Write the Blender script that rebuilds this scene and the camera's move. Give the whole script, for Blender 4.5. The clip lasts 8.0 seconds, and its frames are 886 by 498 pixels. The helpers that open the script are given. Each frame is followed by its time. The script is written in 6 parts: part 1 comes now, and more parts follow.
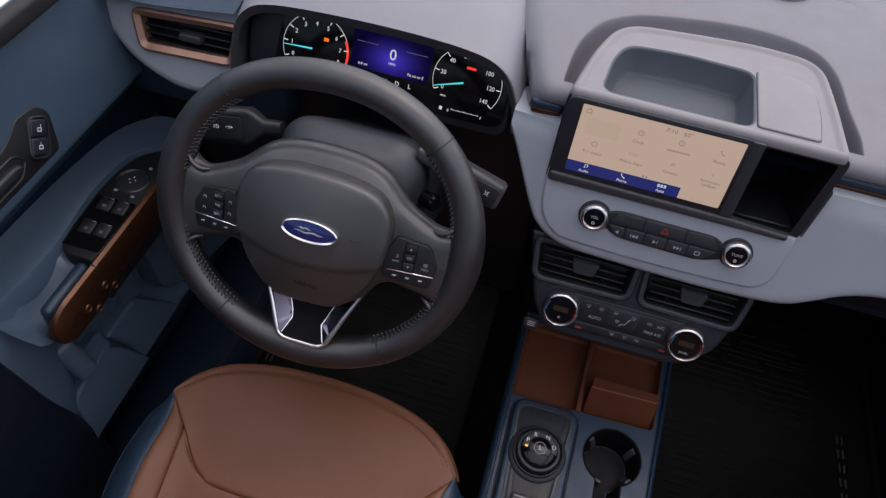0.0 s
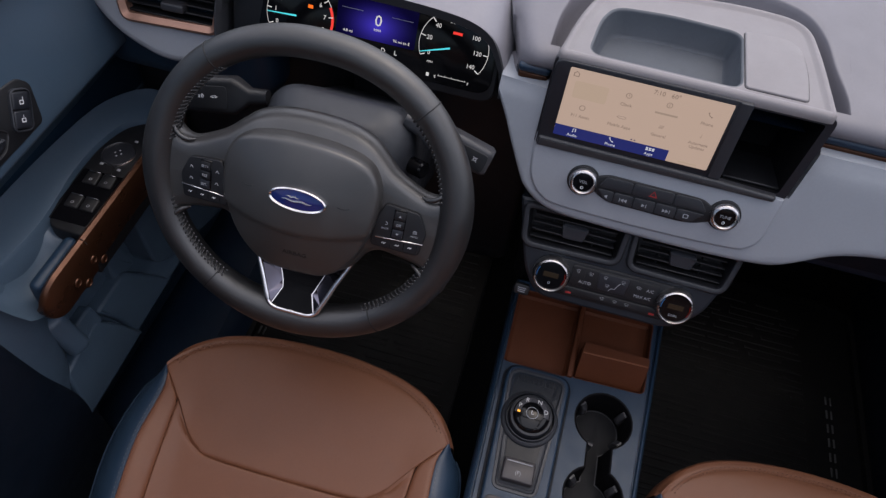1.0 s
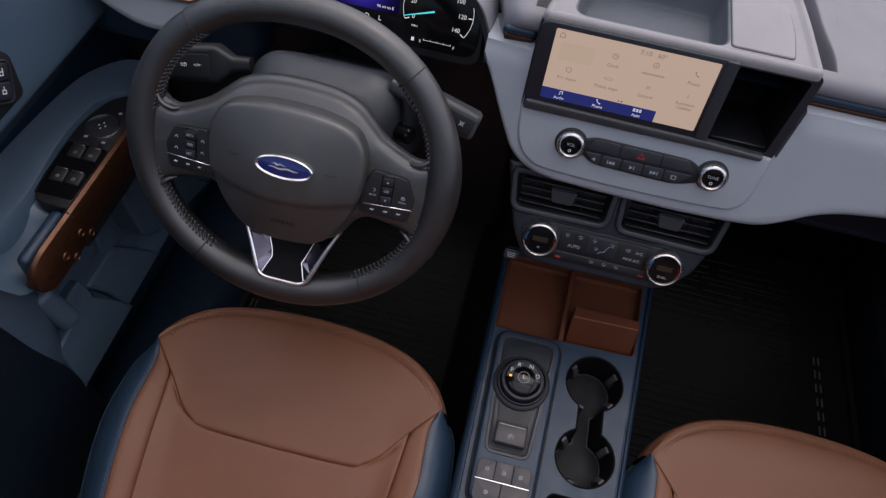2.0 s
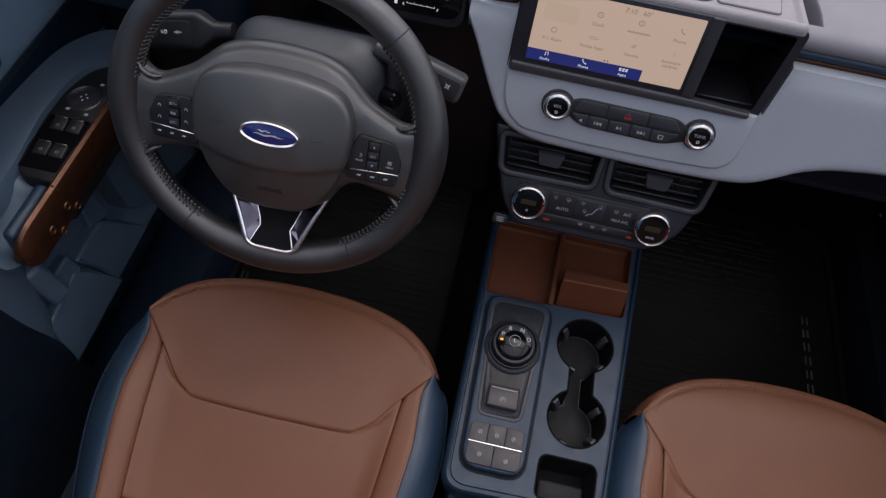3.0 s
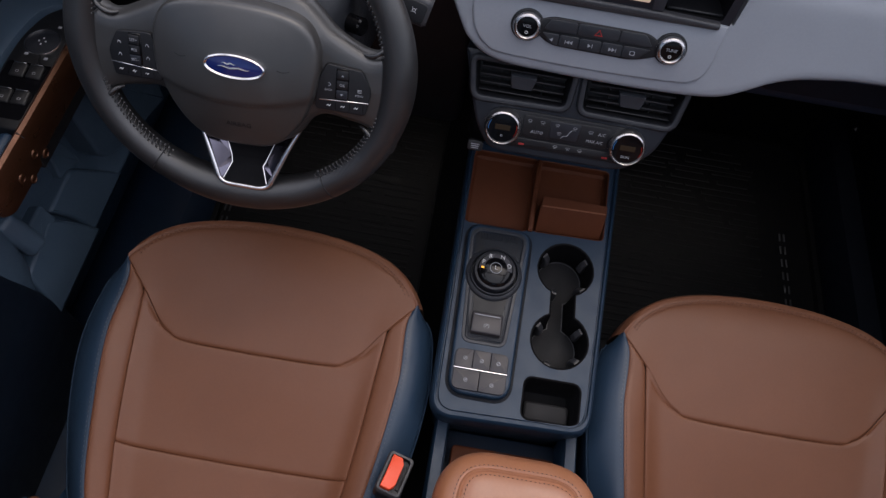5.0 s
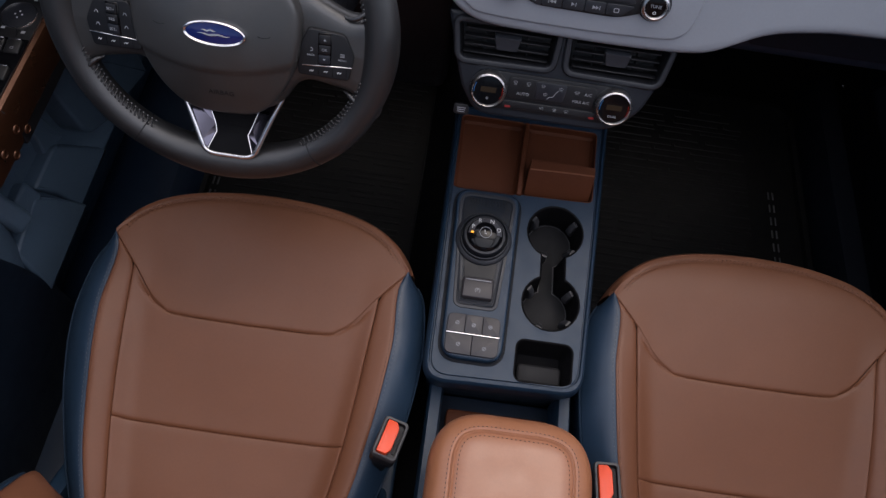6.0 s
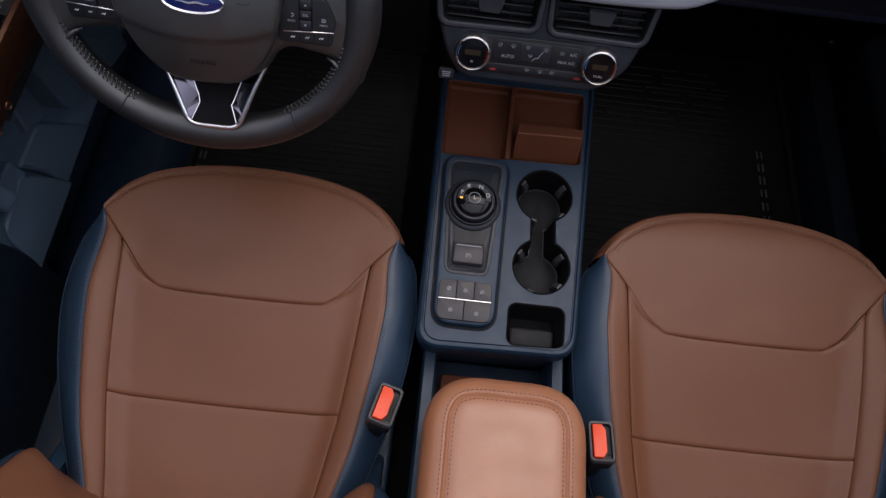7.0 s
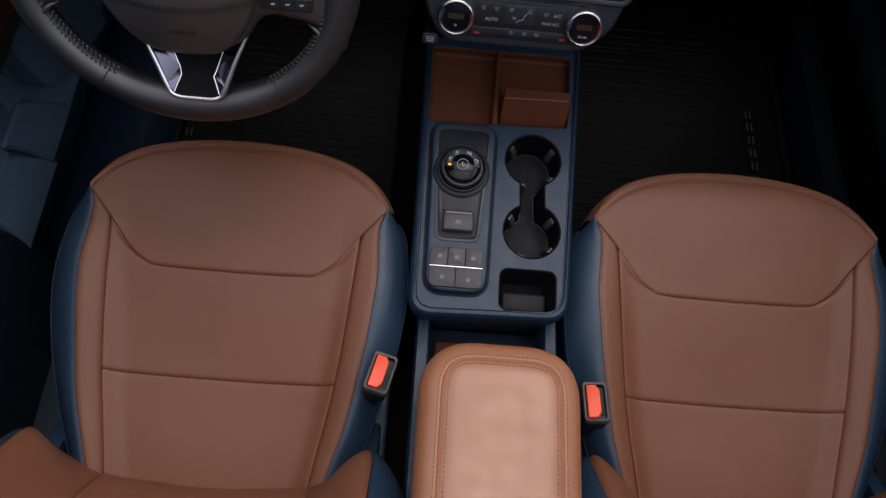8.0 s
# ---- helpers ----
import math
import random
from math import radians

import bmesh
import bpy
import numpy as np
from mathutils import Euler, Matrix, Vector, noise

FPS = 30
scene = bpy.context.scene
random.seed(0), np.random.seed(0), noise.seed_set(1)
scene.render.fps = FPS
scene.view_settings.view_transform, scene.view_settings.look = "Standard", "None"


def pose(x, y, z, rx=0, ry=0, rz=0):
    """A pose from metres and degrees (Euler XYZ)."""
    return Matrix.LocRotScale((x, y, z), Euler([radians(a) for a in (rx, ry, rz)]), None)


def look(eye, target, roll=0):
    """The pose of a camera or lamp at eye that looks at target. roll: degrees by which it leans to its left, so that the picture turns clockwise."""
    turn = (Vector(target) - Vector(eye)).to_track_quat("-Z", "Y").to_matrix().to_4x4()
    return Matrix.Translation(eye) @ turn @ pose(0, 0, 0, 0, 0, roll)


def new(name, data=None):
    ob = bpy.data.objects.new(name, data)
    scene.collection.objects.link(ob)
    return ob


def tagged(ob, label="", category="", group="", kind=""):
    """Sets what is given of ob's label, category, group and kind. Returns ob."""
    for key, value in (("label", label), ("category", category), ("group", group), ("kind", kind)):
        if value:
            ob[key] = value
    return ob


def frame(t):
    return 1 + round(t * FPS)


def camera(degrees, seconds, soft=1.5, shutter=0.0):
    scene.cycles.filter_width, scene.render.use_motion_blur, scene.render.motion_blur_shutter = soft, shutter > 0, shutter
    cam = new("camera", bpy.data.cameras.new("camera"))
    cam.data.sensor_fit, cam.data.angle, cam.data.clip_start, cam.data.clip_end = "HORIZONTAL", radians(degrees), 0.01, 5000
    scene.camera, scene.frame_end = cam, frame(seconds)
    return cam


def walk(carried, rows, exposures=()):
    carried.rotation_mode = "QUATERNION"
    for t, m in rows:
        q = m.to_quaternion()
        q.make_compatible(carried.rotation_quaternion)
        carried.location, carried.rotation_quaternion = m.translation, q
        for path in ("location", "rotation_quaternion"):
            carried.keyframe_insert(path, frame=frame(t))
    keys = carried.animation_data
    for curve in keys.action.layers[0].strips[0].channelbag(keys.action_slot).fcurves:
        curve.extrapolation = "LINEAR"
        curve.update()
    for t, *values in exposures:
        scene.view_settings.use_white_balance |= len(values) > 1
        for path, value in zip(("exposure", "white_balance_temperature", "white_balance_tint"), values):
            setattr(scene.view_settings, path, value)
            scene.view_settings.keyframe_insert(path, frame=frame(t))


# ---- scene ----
cam = camera(61.7, 8.0, soft=1.35)
PATH = [
    (0.0, (-0.1464, -0.0465, 1.3510), (-0.2460, 0.6004, 0.5949), 8.87),
    (0.5, (-0.1439, -0.0489, 1.3485), (-0.2341, 0.5870, 0.5820), 8.91),
    (1.0, (-0.1414, -0.0515, 1.3460), (-0.2219, 0.5728, 0.5690), 8.96),
    (1.5, (-0.1389, -0.0541, 1.3437), (-0.2096, 0.5580, 0.5561), 9.02),
    (2.0, (-0.1364, -0.0568, 1.3414), (-0.1973, 0.5425, 0.5432), 9.07),
    (2.5, (-0.1338, -0.0596, 1.3391), (-0.1849, 0.5263, 0.5304), 9.13),
    (3.0, (-0.1313, -0.0625, 1.3370), (-0.1727, 0.5095, 0.5178), 9.18),
    (3.5, (-0.1287, -0.0654, 1.3349), (-0.1606, 0.4922, 0.5054), 9.23),
    (4.0, (-0.1262, -0.0684, 1.3328), (-0.1487, 0.4744, 0.4933), 9.28),
    (4.5, (-0.1236, -0.0715, 1.3309), (-0.1371, 0.4561, 0.4815), 9.32),
    (5.0, (-0.1210, -0.0747, 1.3289), (-0.1259, 0.4374, 0.4700), 9.34),
    (5.5, (-0.1184, -0.0779, 1.3271), (-0.1151, 0.4185, 0.4590), 9.36),
    (6.0, (-0.1158, -0.0813, 1.3253), (-0.1047, 0.3993, 0.4484), 9.36),
    (6.5, (-0.1131, -0.0846, 1.3236), (-0.0948, 0.3799, 0.4382), 9.35),
    (7.0, (-0.1105, -0.0881, 1.3219), (-0.0854, 0.3606, 0.4286), 9.32),
    (7.5, (-0.1079, -0.0917, 1.3203), (-0.0765, 0.3412, 0.4194), 9.27),
    (8.0, (-0.1052, -0.0953, 1.3188), (-0.0681, 0.3219, 0.4108), 9.20),
]
walk(cam, [(t, look(eye, target, roll)) for t, eye, target, roll in PATH])

# ---- light: soft overcast daylight through the glazing and an added roof opening ----
world = bpy.data.worlds.new("overcast_sky")
scene.world = world
world.use_nodes = True
wn = world.node_tree
sky = wn.nodes.new("ShaderNodeTexSky")
sky.sky_type, sky.sun_disc = "NISHITA", False
sky.sun_elevation, sky.sun_rotation = radians(70), radians(34)
sky.air_density, sky.dust_density = 1.0, 4.0
wn.links.new(sky.outputs["Color"], wn.nodes["Background"].inputs["Color"])
wn.nodes["Background"].inputs["Strength"].default_value = 0.14
sun_data = bpy.data.lights.new("sun", "SUN")
sun_data.energy, sun_data.angle, sun_data.color = 3.22, radians(140), (0.970, 0.941, 1.0)
sun = new("sun", sun_data)
sun.matrix_world = look((0.8, 1.35, 4.0), (0, 0.2, 0))
scene.view_settings.exposure = 0.0


# ---- materials ----
def surface(name, colour, rough=0.5, metal=0.0, grain=0.0, grain_size=900.0, mottle=0.06, mottle_size=14.0,
            spec=0.5, coat=0.0, rough_var=0.08, creases=0.0, voronoi=False):
    """A node material: base colour with variation at two scales, fine relief and uneven gloss."""
    m = bpy.data.materials.new(name)
    m.use_nodes = True
    nt = m.node_tree
    b = nt.nodes["Principled BSDF"]
    b.inputs["Roughness"].default_value = rough
    b.inputs["Metallic"].default_value = metal
    b.inputs["Specular IOR Level"].default_value = spec
    b.inputs["Coat Weight"].default_value = coat
    co = nt.nodes.new("ShaderNodeTexCoord").outputs["Object"]

    def noise_at(scale, detail=4.0):
        n = nt.nodes.new("ShaderNodeTexNoise")
        n.inputs["Scale"].default_value, n.inputs["Detail"].default_value = scale, detail
        nt.links.new(co, n.inputs["Vector"])
        return n.outputs["Fac"]

    def ramp(fac, low, high):
        r = nt.nodes.new("ShaderNodeMapRange")
        r.inputs["From Min"].default_value, r.inputs["From Max"].default_value = 0.3, 0.7
        r.inputs["To Min"].default_value, r.inputs["To Max"].default_value = low, high
        nt.links.new(fac, r.inputs["Value"])
        return r.outputs["Result"]

    big, fine = ramp(noise_at(mottle_size), 1 - mottle, 1 + mottle), ramp(noise_at(mottle_size * 22, 2.0), 1 - mottle * 0.6, 1 + mottle * 0.6)
    mul = nt.nodes.new("ShaderNodeMath")
    mul.operation = "MULTIPLY"
    nt.links.new(big, mul.inputs[0])
    nt.links.new(fine, mul.inputs[1])
    mix = nt.nodes.new("ShaderNodeVectorMath")
    mix.operation = "SCALE"
    mix.inputs[0].default_value = colour
    nt.links.new(mul.outputs[0], mix.inputs["Scale"])
    nt.links.new(mix.outputs[0], b.inputs["Base Color"])
    if rough_var:
        nt.links.new(ramp(noise_at(mottle_size * 3), max(rough - rough_var, 0.02), min(rough + rough_var, 1.0)), b.inputs["Roughness"])
    if grain:
        if voronoi:
            v = nt.nodes.new("ShaderNodeTexVoronoi")
            v.inputs["Scale"].default_value = grain_size
            nt.links.new(co, v.inputs["Vector"])
            height = v.outputs["Distance"]
        else:
            height = noise_at(grain_size, 2.0)
        if creases:
            c = noise_at(26.0, 3.0)
            add = nt.nodes.new("ShaderNodeMath")
            add.operation = "MULTIPLY_ADD"
            nt.links.new(c, add.inputs[0])
            add.inputs[1].default_value = creases
            nt.links.new(height, add.inputs[2])
            height = add.outputs[0]
        bump = nt.nodes.new("ShaderNodeBump")
        bump.inputs["Strength"].default_value, bump.inputs["Distance"].default_value = grain, 0.0006
        nt.links.new(height, bump.inputs["Height"])
        nt.links.new(bump.outputs["Normal"], b.inputs["Normal"])
    return m


def lit(name, colour, strength):
    """A lit display element."""
    m = bpy.data.materials.new(name)
    m.use_nodes = True
    b = m.node_tree.nodes["Principled BSDF"]
    b.inputs["Base Color"].default_value = (*[c * 0.06 for c in colour], 1)
    b.inputs["Specular IOR Level"].default_value = 0.25
    b.inputs["Emission Color"].default_value = (*colour, 1)
    b.inputs["Emission Strength"].default_value = strength
    b.inputs["Roughness"].default_value = 0.14
    return m


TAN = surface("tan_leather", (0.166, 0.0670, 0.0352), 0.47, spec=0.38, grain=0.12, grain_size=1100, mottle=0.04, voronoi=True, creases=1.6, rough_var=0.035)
# seat tan for the armrest lid, sky sheen brightened into its colour
TAN_LIT = surface("tan_leather_lit", (0.325, 0.131, 0.062), 0.45, spec=0.95, grain=0.12, grain_size=1100, voronoi=True)
NAVY = surface("navy_leather", (0.017, 0.036, 0.066), 0.42, grain=0.12, grain_size=1100, voronoi=True)
NAVY_PIPE = surface("navy_piping", (0.013, 0.026, 0.046), 0.7, spec=0.12)
THREAD_DARK = surface("dark_thread", (0.02, 0.022, 0.028), 0.8)
THREAD_TAN = surface("brown_thread", (0.120, 0.053, 0.033), 0.8)
KNOB = surface("satin_knob_metal", (0.58, 0.56, 0.56), 0.28, metal=1.0, rough_var=0.05, mottle=0.02)
BLUE = surface("blue_moulded_plastic", (0.0105, 0.0285, 0.0560), 0.46, grain=0.4, grain_size=1500, mottle=0.05)
# navy plastic with the shade behind the pocket put into its colour
NAVY_SHADED = surface("shaded_navy_plastic", (0.0028, 0.0068, 0.0150), 0.6, spec=0.25, grain=0.4, grain_size=1500)
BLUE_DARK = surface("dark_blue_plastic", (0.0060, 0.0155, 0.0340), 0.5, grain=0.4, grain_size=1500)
PAD_GREY = surface("soft_grey_pad_skin", (0.158, 0.154, 0.174), 0.46, grain=0.15, grain_size=1300, mottle=0.03)
GREY = surface("grey_blue_dash_skin", (0.212, 0.208, 0.234), 0.46, grain=0.15, grain_size=1300, mottle=0.03)
DOOR_BLUE = surface("soft_blue_door_skin", (0.044, 0.072, 0.106), 0.36, spec=0.8, grain=0.12, grain_size=1300, mottle=0.04)
GREY_DOOR = surface("slate_blue_door_skin", (0.058, 0.091, 0.132), 0.44, grain=0.14, grain_size=1300, mottle=0.04)
FASCIA_GREY = surface("blue_grey_fascia_skin", (0.285, 0.304, 0.338), 0.42, grain=0.15, grain_size=1300, mottle=0.03)
STONE = surface("warm_grey_plastic", (0.222, 0.208, 0.216), 0.55, grain=0.4, grain_size=1500, mottle=0.03)
CHAR = surface("charcoal_plastic", (0.014, 0.016, 0.022), 0.42, grain=0.35, grain_size=1600)
CHAR_LIGHT = surface("slate_plastic", (0.038, 0.039, 0.044), 0.42, grain=0.3, grain_size=1600)
BLACK = surface("black_plastic", (0.006, 0.0065, 0.0085), 0.5, grain=0.3, grain_size=1600)
GLOSS = surface("gloss_black", (0.004, 0.004, 0.005), 0.12, spec=0.3, rough_var=0.03, mottle=0.02)
LINER = surface("cup_liner_rubber", (0.017, 0.0170, 0.0185), 0.6, spec=0.2, grain=0.3, grain_size=1200)
SLATE_BLUE = surface("slate_blue_panel", (0.0095, 0.0130, 0.0195), 0.45, grain=0.2, grain_size=1600)
BIN = surface("matt_black_lining", (0.0045, 0.0045, 0.0055), 0.7, spec=0.12, grain=0.3, grain_size=1200)
THREAD_SEAM = surface("pale_thread", (0.095, 0.105, 0.125), 0.8)
# near-black blue: glove box lid, and painted shade elsewhere, mostly the passenger side
NIGHT_AND_SHADE = surface("night_blue_and_shaded_plastic", (0.0028, 0.0048, 0.0095), 0.6, spec=0.25, grain=0.3, grain_size=1500)
SLATE_GREY = surface("slate_grey_plastic", (0.026, 0.029, 0.036), 0.45, grain=0.2, grain_size=1600)
SLATE_DARK = surface("dark_slate_button", (0.0185, 0.0205, 0.0255), 0.45, grain=0.2, grain_size=1600)
SLATE_WARM = surface("warm_slate_switch", (0.034, 0.031, 0.036), 0.42, grain=0.2, grain_size=1600)
RUBBER = surface("black_rubber", (0.008, 0.008, 0.0095), 0.65, grain=0.4, grain_size=1200)
WHEEL_SKIN = surface("black_wheel_leather", (0.0135, 0.0132, 0.0140), 0.39, spec=1.0, grain=0.18, grain_size=1400, voronoi=True, creases=2.0)
HUB_SKIN = surface("black_airbag_cover", (0.034, 0.0325, 0.0318), 0.38, spec=1.0, grain=0.10, grain_size=1500)
COPPER = surface("copper_trim", (0.075, 0.031, 0.016), 0.32, metal=0.6, grain=0.15, grain_size=1800)
COPPER_PALE = surface("pale_copper_trim", (0.36, 0.205, 0.15), 0.38, metal=0.7)
POCKET = surface("orange_brown_rubber", (0.095, 0.028, 0.011), 0.6, spec=0.25, grain=0.2, grain_size=1000)
CHROME = surface("satin_chrome", (0.78, 0.76, 0.76), 0.22, metal=1.0, rough_var=0.05, mottle=0.02)
WHITE = surface("white_print", (0.62, 0.62, 0.64), 0.6, mottle=0.02)
DIM = surface("grey_print", (0.30, 0.31, 0.34), 0.6, mottle=0.02)
ORANGE = surface("orange_release_button", (0.85, 0.085, 0.03), 0.4, mottle=0.03)
RED_PRINT = surface("red_print", (0.28, 0.02, 0.02), 0.5)
BADGE = surface("blue_enamel", (0.012, 0.022, 0.13), 0.15, coat=0.6, rough_var=0.03)
CARPET = surface("black_carpet", (0.0022, 0.0022, 0.0026), 0.95, spec=0.2, grain=0.9, grain_size=700)
MAT = surface("black_mat", (0.0036, 0.0036, 0.0039), 0.52, spec=0.34, grain=0.6, grain_size=500)
HEADLINER = surface("grey_headliner", (0.42, 0.42, 0.42), 0.9, grain=0.4, grain_size=800)


# ---- mesh helpers ----
def finish(bm, smooth=True, angle=40):
    bmesh.ops.remove_doubles(bm, verts=bm.verts, dist=1e-6)
    bmesh.ops.recalc_face_normals(bm, faces=bm.faces)
    for f in bm.faces:
        f.smooth = smooth
    if smooth:
        for e in bm.edges:
            if len(e.link_faces) == 2 and e.calc_face_angle(0.0) > radians(angle):
                e.smooth = False
    return bm


def part(name, bm, material, parent=None, label="", at=None, smooth=True, angle=40):
    """Links a bmesh as one mesh object under a thing or under a part."""
    me = bpy.data.meshes.new(name)
    finish(bm, smooth, angle)
    bm.to_mesh(me)
    bm.free()
    me.materials.append(material)
    ob = new(name, me)
    if parent is not None:
        ob.parent = parent
    if at is not None:
        ob.matrix_local = at
    if label:
        tagged(ob, label=label)
    return ob


def thing(name, label, category, at=None, group="", kind=""):
    ob = new(name)
    ob.empty_display_size = 0.02
    if at is not None:
        ob.matrix_world = at
    return tagged(ob, label, category, group, kind)


def loft(loops, cap_first=False, cap_last=False, closed=True, bm=None):
    """Quads between successive loops of equally many points."""
    bm = bm or bmesh.new()
    rows = [[bm.verts.new(p) for p in loop] for loop in loops]
    for a, b in zip(rows, rows[1:]):
        n = len(a)
        for i in range(n if closed else n - 1):
            j = (i + 1) % n
            bm.faces.new((a[i], a[j], b[j], b[i]))
    if cap_first:
        bm.faces.new(rows[0][::-1])
    if cap_last:
        bm.faces.new(rows[-1])
    return bm


def rrect(w, h, r, n=6, cx=0.0, cy=0.0):
    """A rounded rectangle, counter-clockwise, as 2D points."""
    r = max(min(r, w / 2 - 1e-5, h / 2 - 1e-5), 1e-5)
    pts = []
    for sx, sy, a0 in ((1, -1, -90), (1, 1, 0), (-1, 1, 90), (-1, -1, 180)):
        for i in range(n + 1):
            a = radians(a0 + 90 * i / n)
            pts.append((cx + sx * (w / 2 - r) + r * math.cos(a), cy + sy * (h / 2 - r) + r * math.sin(a)))
    return pts


def ring(r, n=32, cx=0.0, cy=0.0, ry=None):
    return [(cx + r * math.cos(2 * math.pi * i / n), cy + (ry or r) * math.sin(2 * math.pi * i / n)) for i in range(n)]


def grow(pts, d):
    """A closed counter-clockwise outline moved outwards by d."""
    out, n = [], len(pts)
    for i in range(n):
        a, b, c = Vector(pts[i - 1]), Vector(pts[i]), Vector(pts[(i + 1) % n])
        e1, e2 = (b - a), (c - b)
        if e1.length < 1e-9 or e2.length < 1e-9:
            out.append(tuple(b))
            continue
        n1, n2 = Vector((e1.y, -e1.x)).normalized(), Vector((e2.y, -e2.x)).normalized()
        m = (n1 + n2)
        m = m / max(m.length_squared / 2, 0.35)
        out.append((b.x + m.x * d, b.y + m.y * d))
    return out


def rounded(pts, r, n=5):
    """An outline of straight edges with its corners rounded."""
    out, k = [], len(pts)
    for i in range(k):
        a, b, c = Vector(pts[i - 1]), Vector(pts[i]), Vector(pts[(i + 1) % k])
        rr = r[i] if isinstance(r, (list, tuple)) else r
        d1, d2 = (a - b), (c - b)
        l = min(rr, d1.length * 0.49, d2.length * 0.49)
        p, q = b + d1.normalized() * l, b + d2.normalized() * l
        for s in range(n + 1):
            t = s / n
            out.append(tuple(p * (1 - t) ** 2 + b * 2 * t * (1 - t) + q * t * t))
    return out


def lift(pts, z):
    return [(p[0], p[1], z) for p in pts]


def slab(pts, z0, z1, edge=0.002, steps=3, bm=None, under=True):
    """An outline raised from z0 to z1 with a rounded upper edge."""
    loops = [lift(pts, z0)]
    for i in range(steps + 1):
        a = math.pi / 2 * i / steps
        loops.append(lift(grow(pts, -edge * (1 - math.cos(a))), z1 - edge * (1 - math.sin(a))))
    return loft(loops, cap_first=under, cap_last=True, bm=bm)


def well(pts, z_top, z_floor, edge=0.003, draft=0.0, steps=3, floor=True, bm=None):
    """A recess: a rounded lip at z_top, walls and a floor."""
    loops = []
    for i in range(steps + 1):
        a = math.pi / 2 * i / steps
        loops.append(lift(grow(pts, edge * (1 - math.sin(a))), z_top - edge * (1 - math.cos(a))))
    loops.append(lift(grow(pts, -draft), z_floor + 0.004))
    loops.append(lift(grow(pts, -draft - 0.004), z_floor))
    return loft(loops, cap_last=floor, bm=bm)


def holed(outer, holes, z=0.0):
    """A flat face with holes."""
    bm = bmesh.new()
    edges = []
    for pts in [outer, *holes]:
        vs = [bm.verts.new((p[0], p[1], z)) for p in pts]
        edges += [bm.edges.new((vs[i - 1], vs[i])) for i in range(len(vs))]
    bmesh.ops.triangle_fill(bm, edges=edges, use_beauty=True)
    return bm


def block(w, d, h, r=0.004, centre=(0, 0, 0), segments=3, bm=None):
    """A box with rounded edges."""
    bm2 = bmesh.new()
    bmesh.ops.create_cube(bm2, size=1.0)
    for v in bm2.verts:
        v.co = Vector((v.co.x * w, v.co.y * d, v.co.z * h))
    bmesh.ops.bevel(bm2, geom=list(bm2.edges), offset=min(r, 0.49 * min(w, d, h)), segments=segments, affect="EDGES", profile=0.5)
    for v in bm2.verts:
        v.co += Vector(centre)
    if bm is None:
        return bm2
    me = bpy.data.meshes.new("tmp")
    bm2.to_mesh(me)
    bm2.free()
    bm.from_mesh(me)
    bpy.data.meshes.remove(me)
    return bm


def spun(profile, n=40, bm=None, arc=360.0, start=0.0):
    """A profile of (radius, height) turned about z."""
    full = arc >= 359.9
    steps = n if full else n + 1
    loops = []
    for i in range(steps):
        a = radians(start + arc * i / n)
        loops.append([(r * math.cos(a), r * math.sin(a), z) for r, z in profile])
    if full:
        loops.append(loops[0])
    return loft(loops, closed=False, bm=bm)


def tube(path, radius, n=8, closed=False, bm=None, flat=1.0):
    """A round bar along a path of points; radius may be a list."""
    pts = [Vector(p) for p in path]
    k = len(pts)
    loops, side = [], None
    for i, p in enumerate(pts):
        a = pts[i - 1] if (i or closed) else p
        c = pts[(i + 1) % k] if (i < k - 1 or closed) else p
        d = (c - a).normalized()
        if side is None:
            side = d.orthogonal().normalized()
        side = (side - d * side.dot(d)).normalized()
        up = d.cross(side)
        r = radius[i] if isinstance(radius, (list, tuple)) else radius
        loops.append([p + side * math.cos(2 * math.pi * j / n) * r + up * math.sin(2 * math.pi * j / n) * r * flat for j in range(n)])
    if closed:
        loops.append(loops[0])
    return loft(loops, cap_first=not closed, cap_last=not closed, bm=bm)


def sheet(fn, nu, nv, bm=None):
    """A grid of fn(u, v), u and v from 0 to 1."""
    return loft([[fn(i / nu, j / nv) for j in range(nv + 1)] for i in range(nu + 1)], closed=False, bm=bm)


def spline(keys, x):
    """Smooth value at x through keys (x, value)."""
    if x <= keys[0][0]:
        return keys[0][1]
    if x >= keys[-1][0]:
        return keys[-1][1]
    for i in range(len(keys) - 1):
        if x <= keys[i + 1][0]:
            x0, y0 = keys[i]
            x1, y1 = keys[i + 1]
            m0 = (y1 - keys[i - 1][1]) / (x1 - keys[i - 1][0]) if i else (y1 - y0) / (x1 - x0)
            m1 = (keys[i + 2][1] - y0) / (keys[i + 2][0] - x0) if i + 2 < len(keys) else (y1 - y0) / (x1 - x0)
            h = x1 - x0
            t = (x - x0) / h
            return (2 * t ** 3 - 3 * t * t + 1) * y0 + (t ** 3 - 2 * t * t + t) * h * m0 + (3 * t * t - 2 * t ** 3) * y1 + (t ** 3 - t * t) * h * m1


def curve(pts, n):
    """n + 1 points, evenly by parameter, on a smooth line through pts."""
    k = len(pts)
    return [Vector([spline([(i, p[a]) for i, p in enumerate(pts)], (k - 1) * j / n) for a in range(len(pts[0]))]) for j in range(n + 1)]


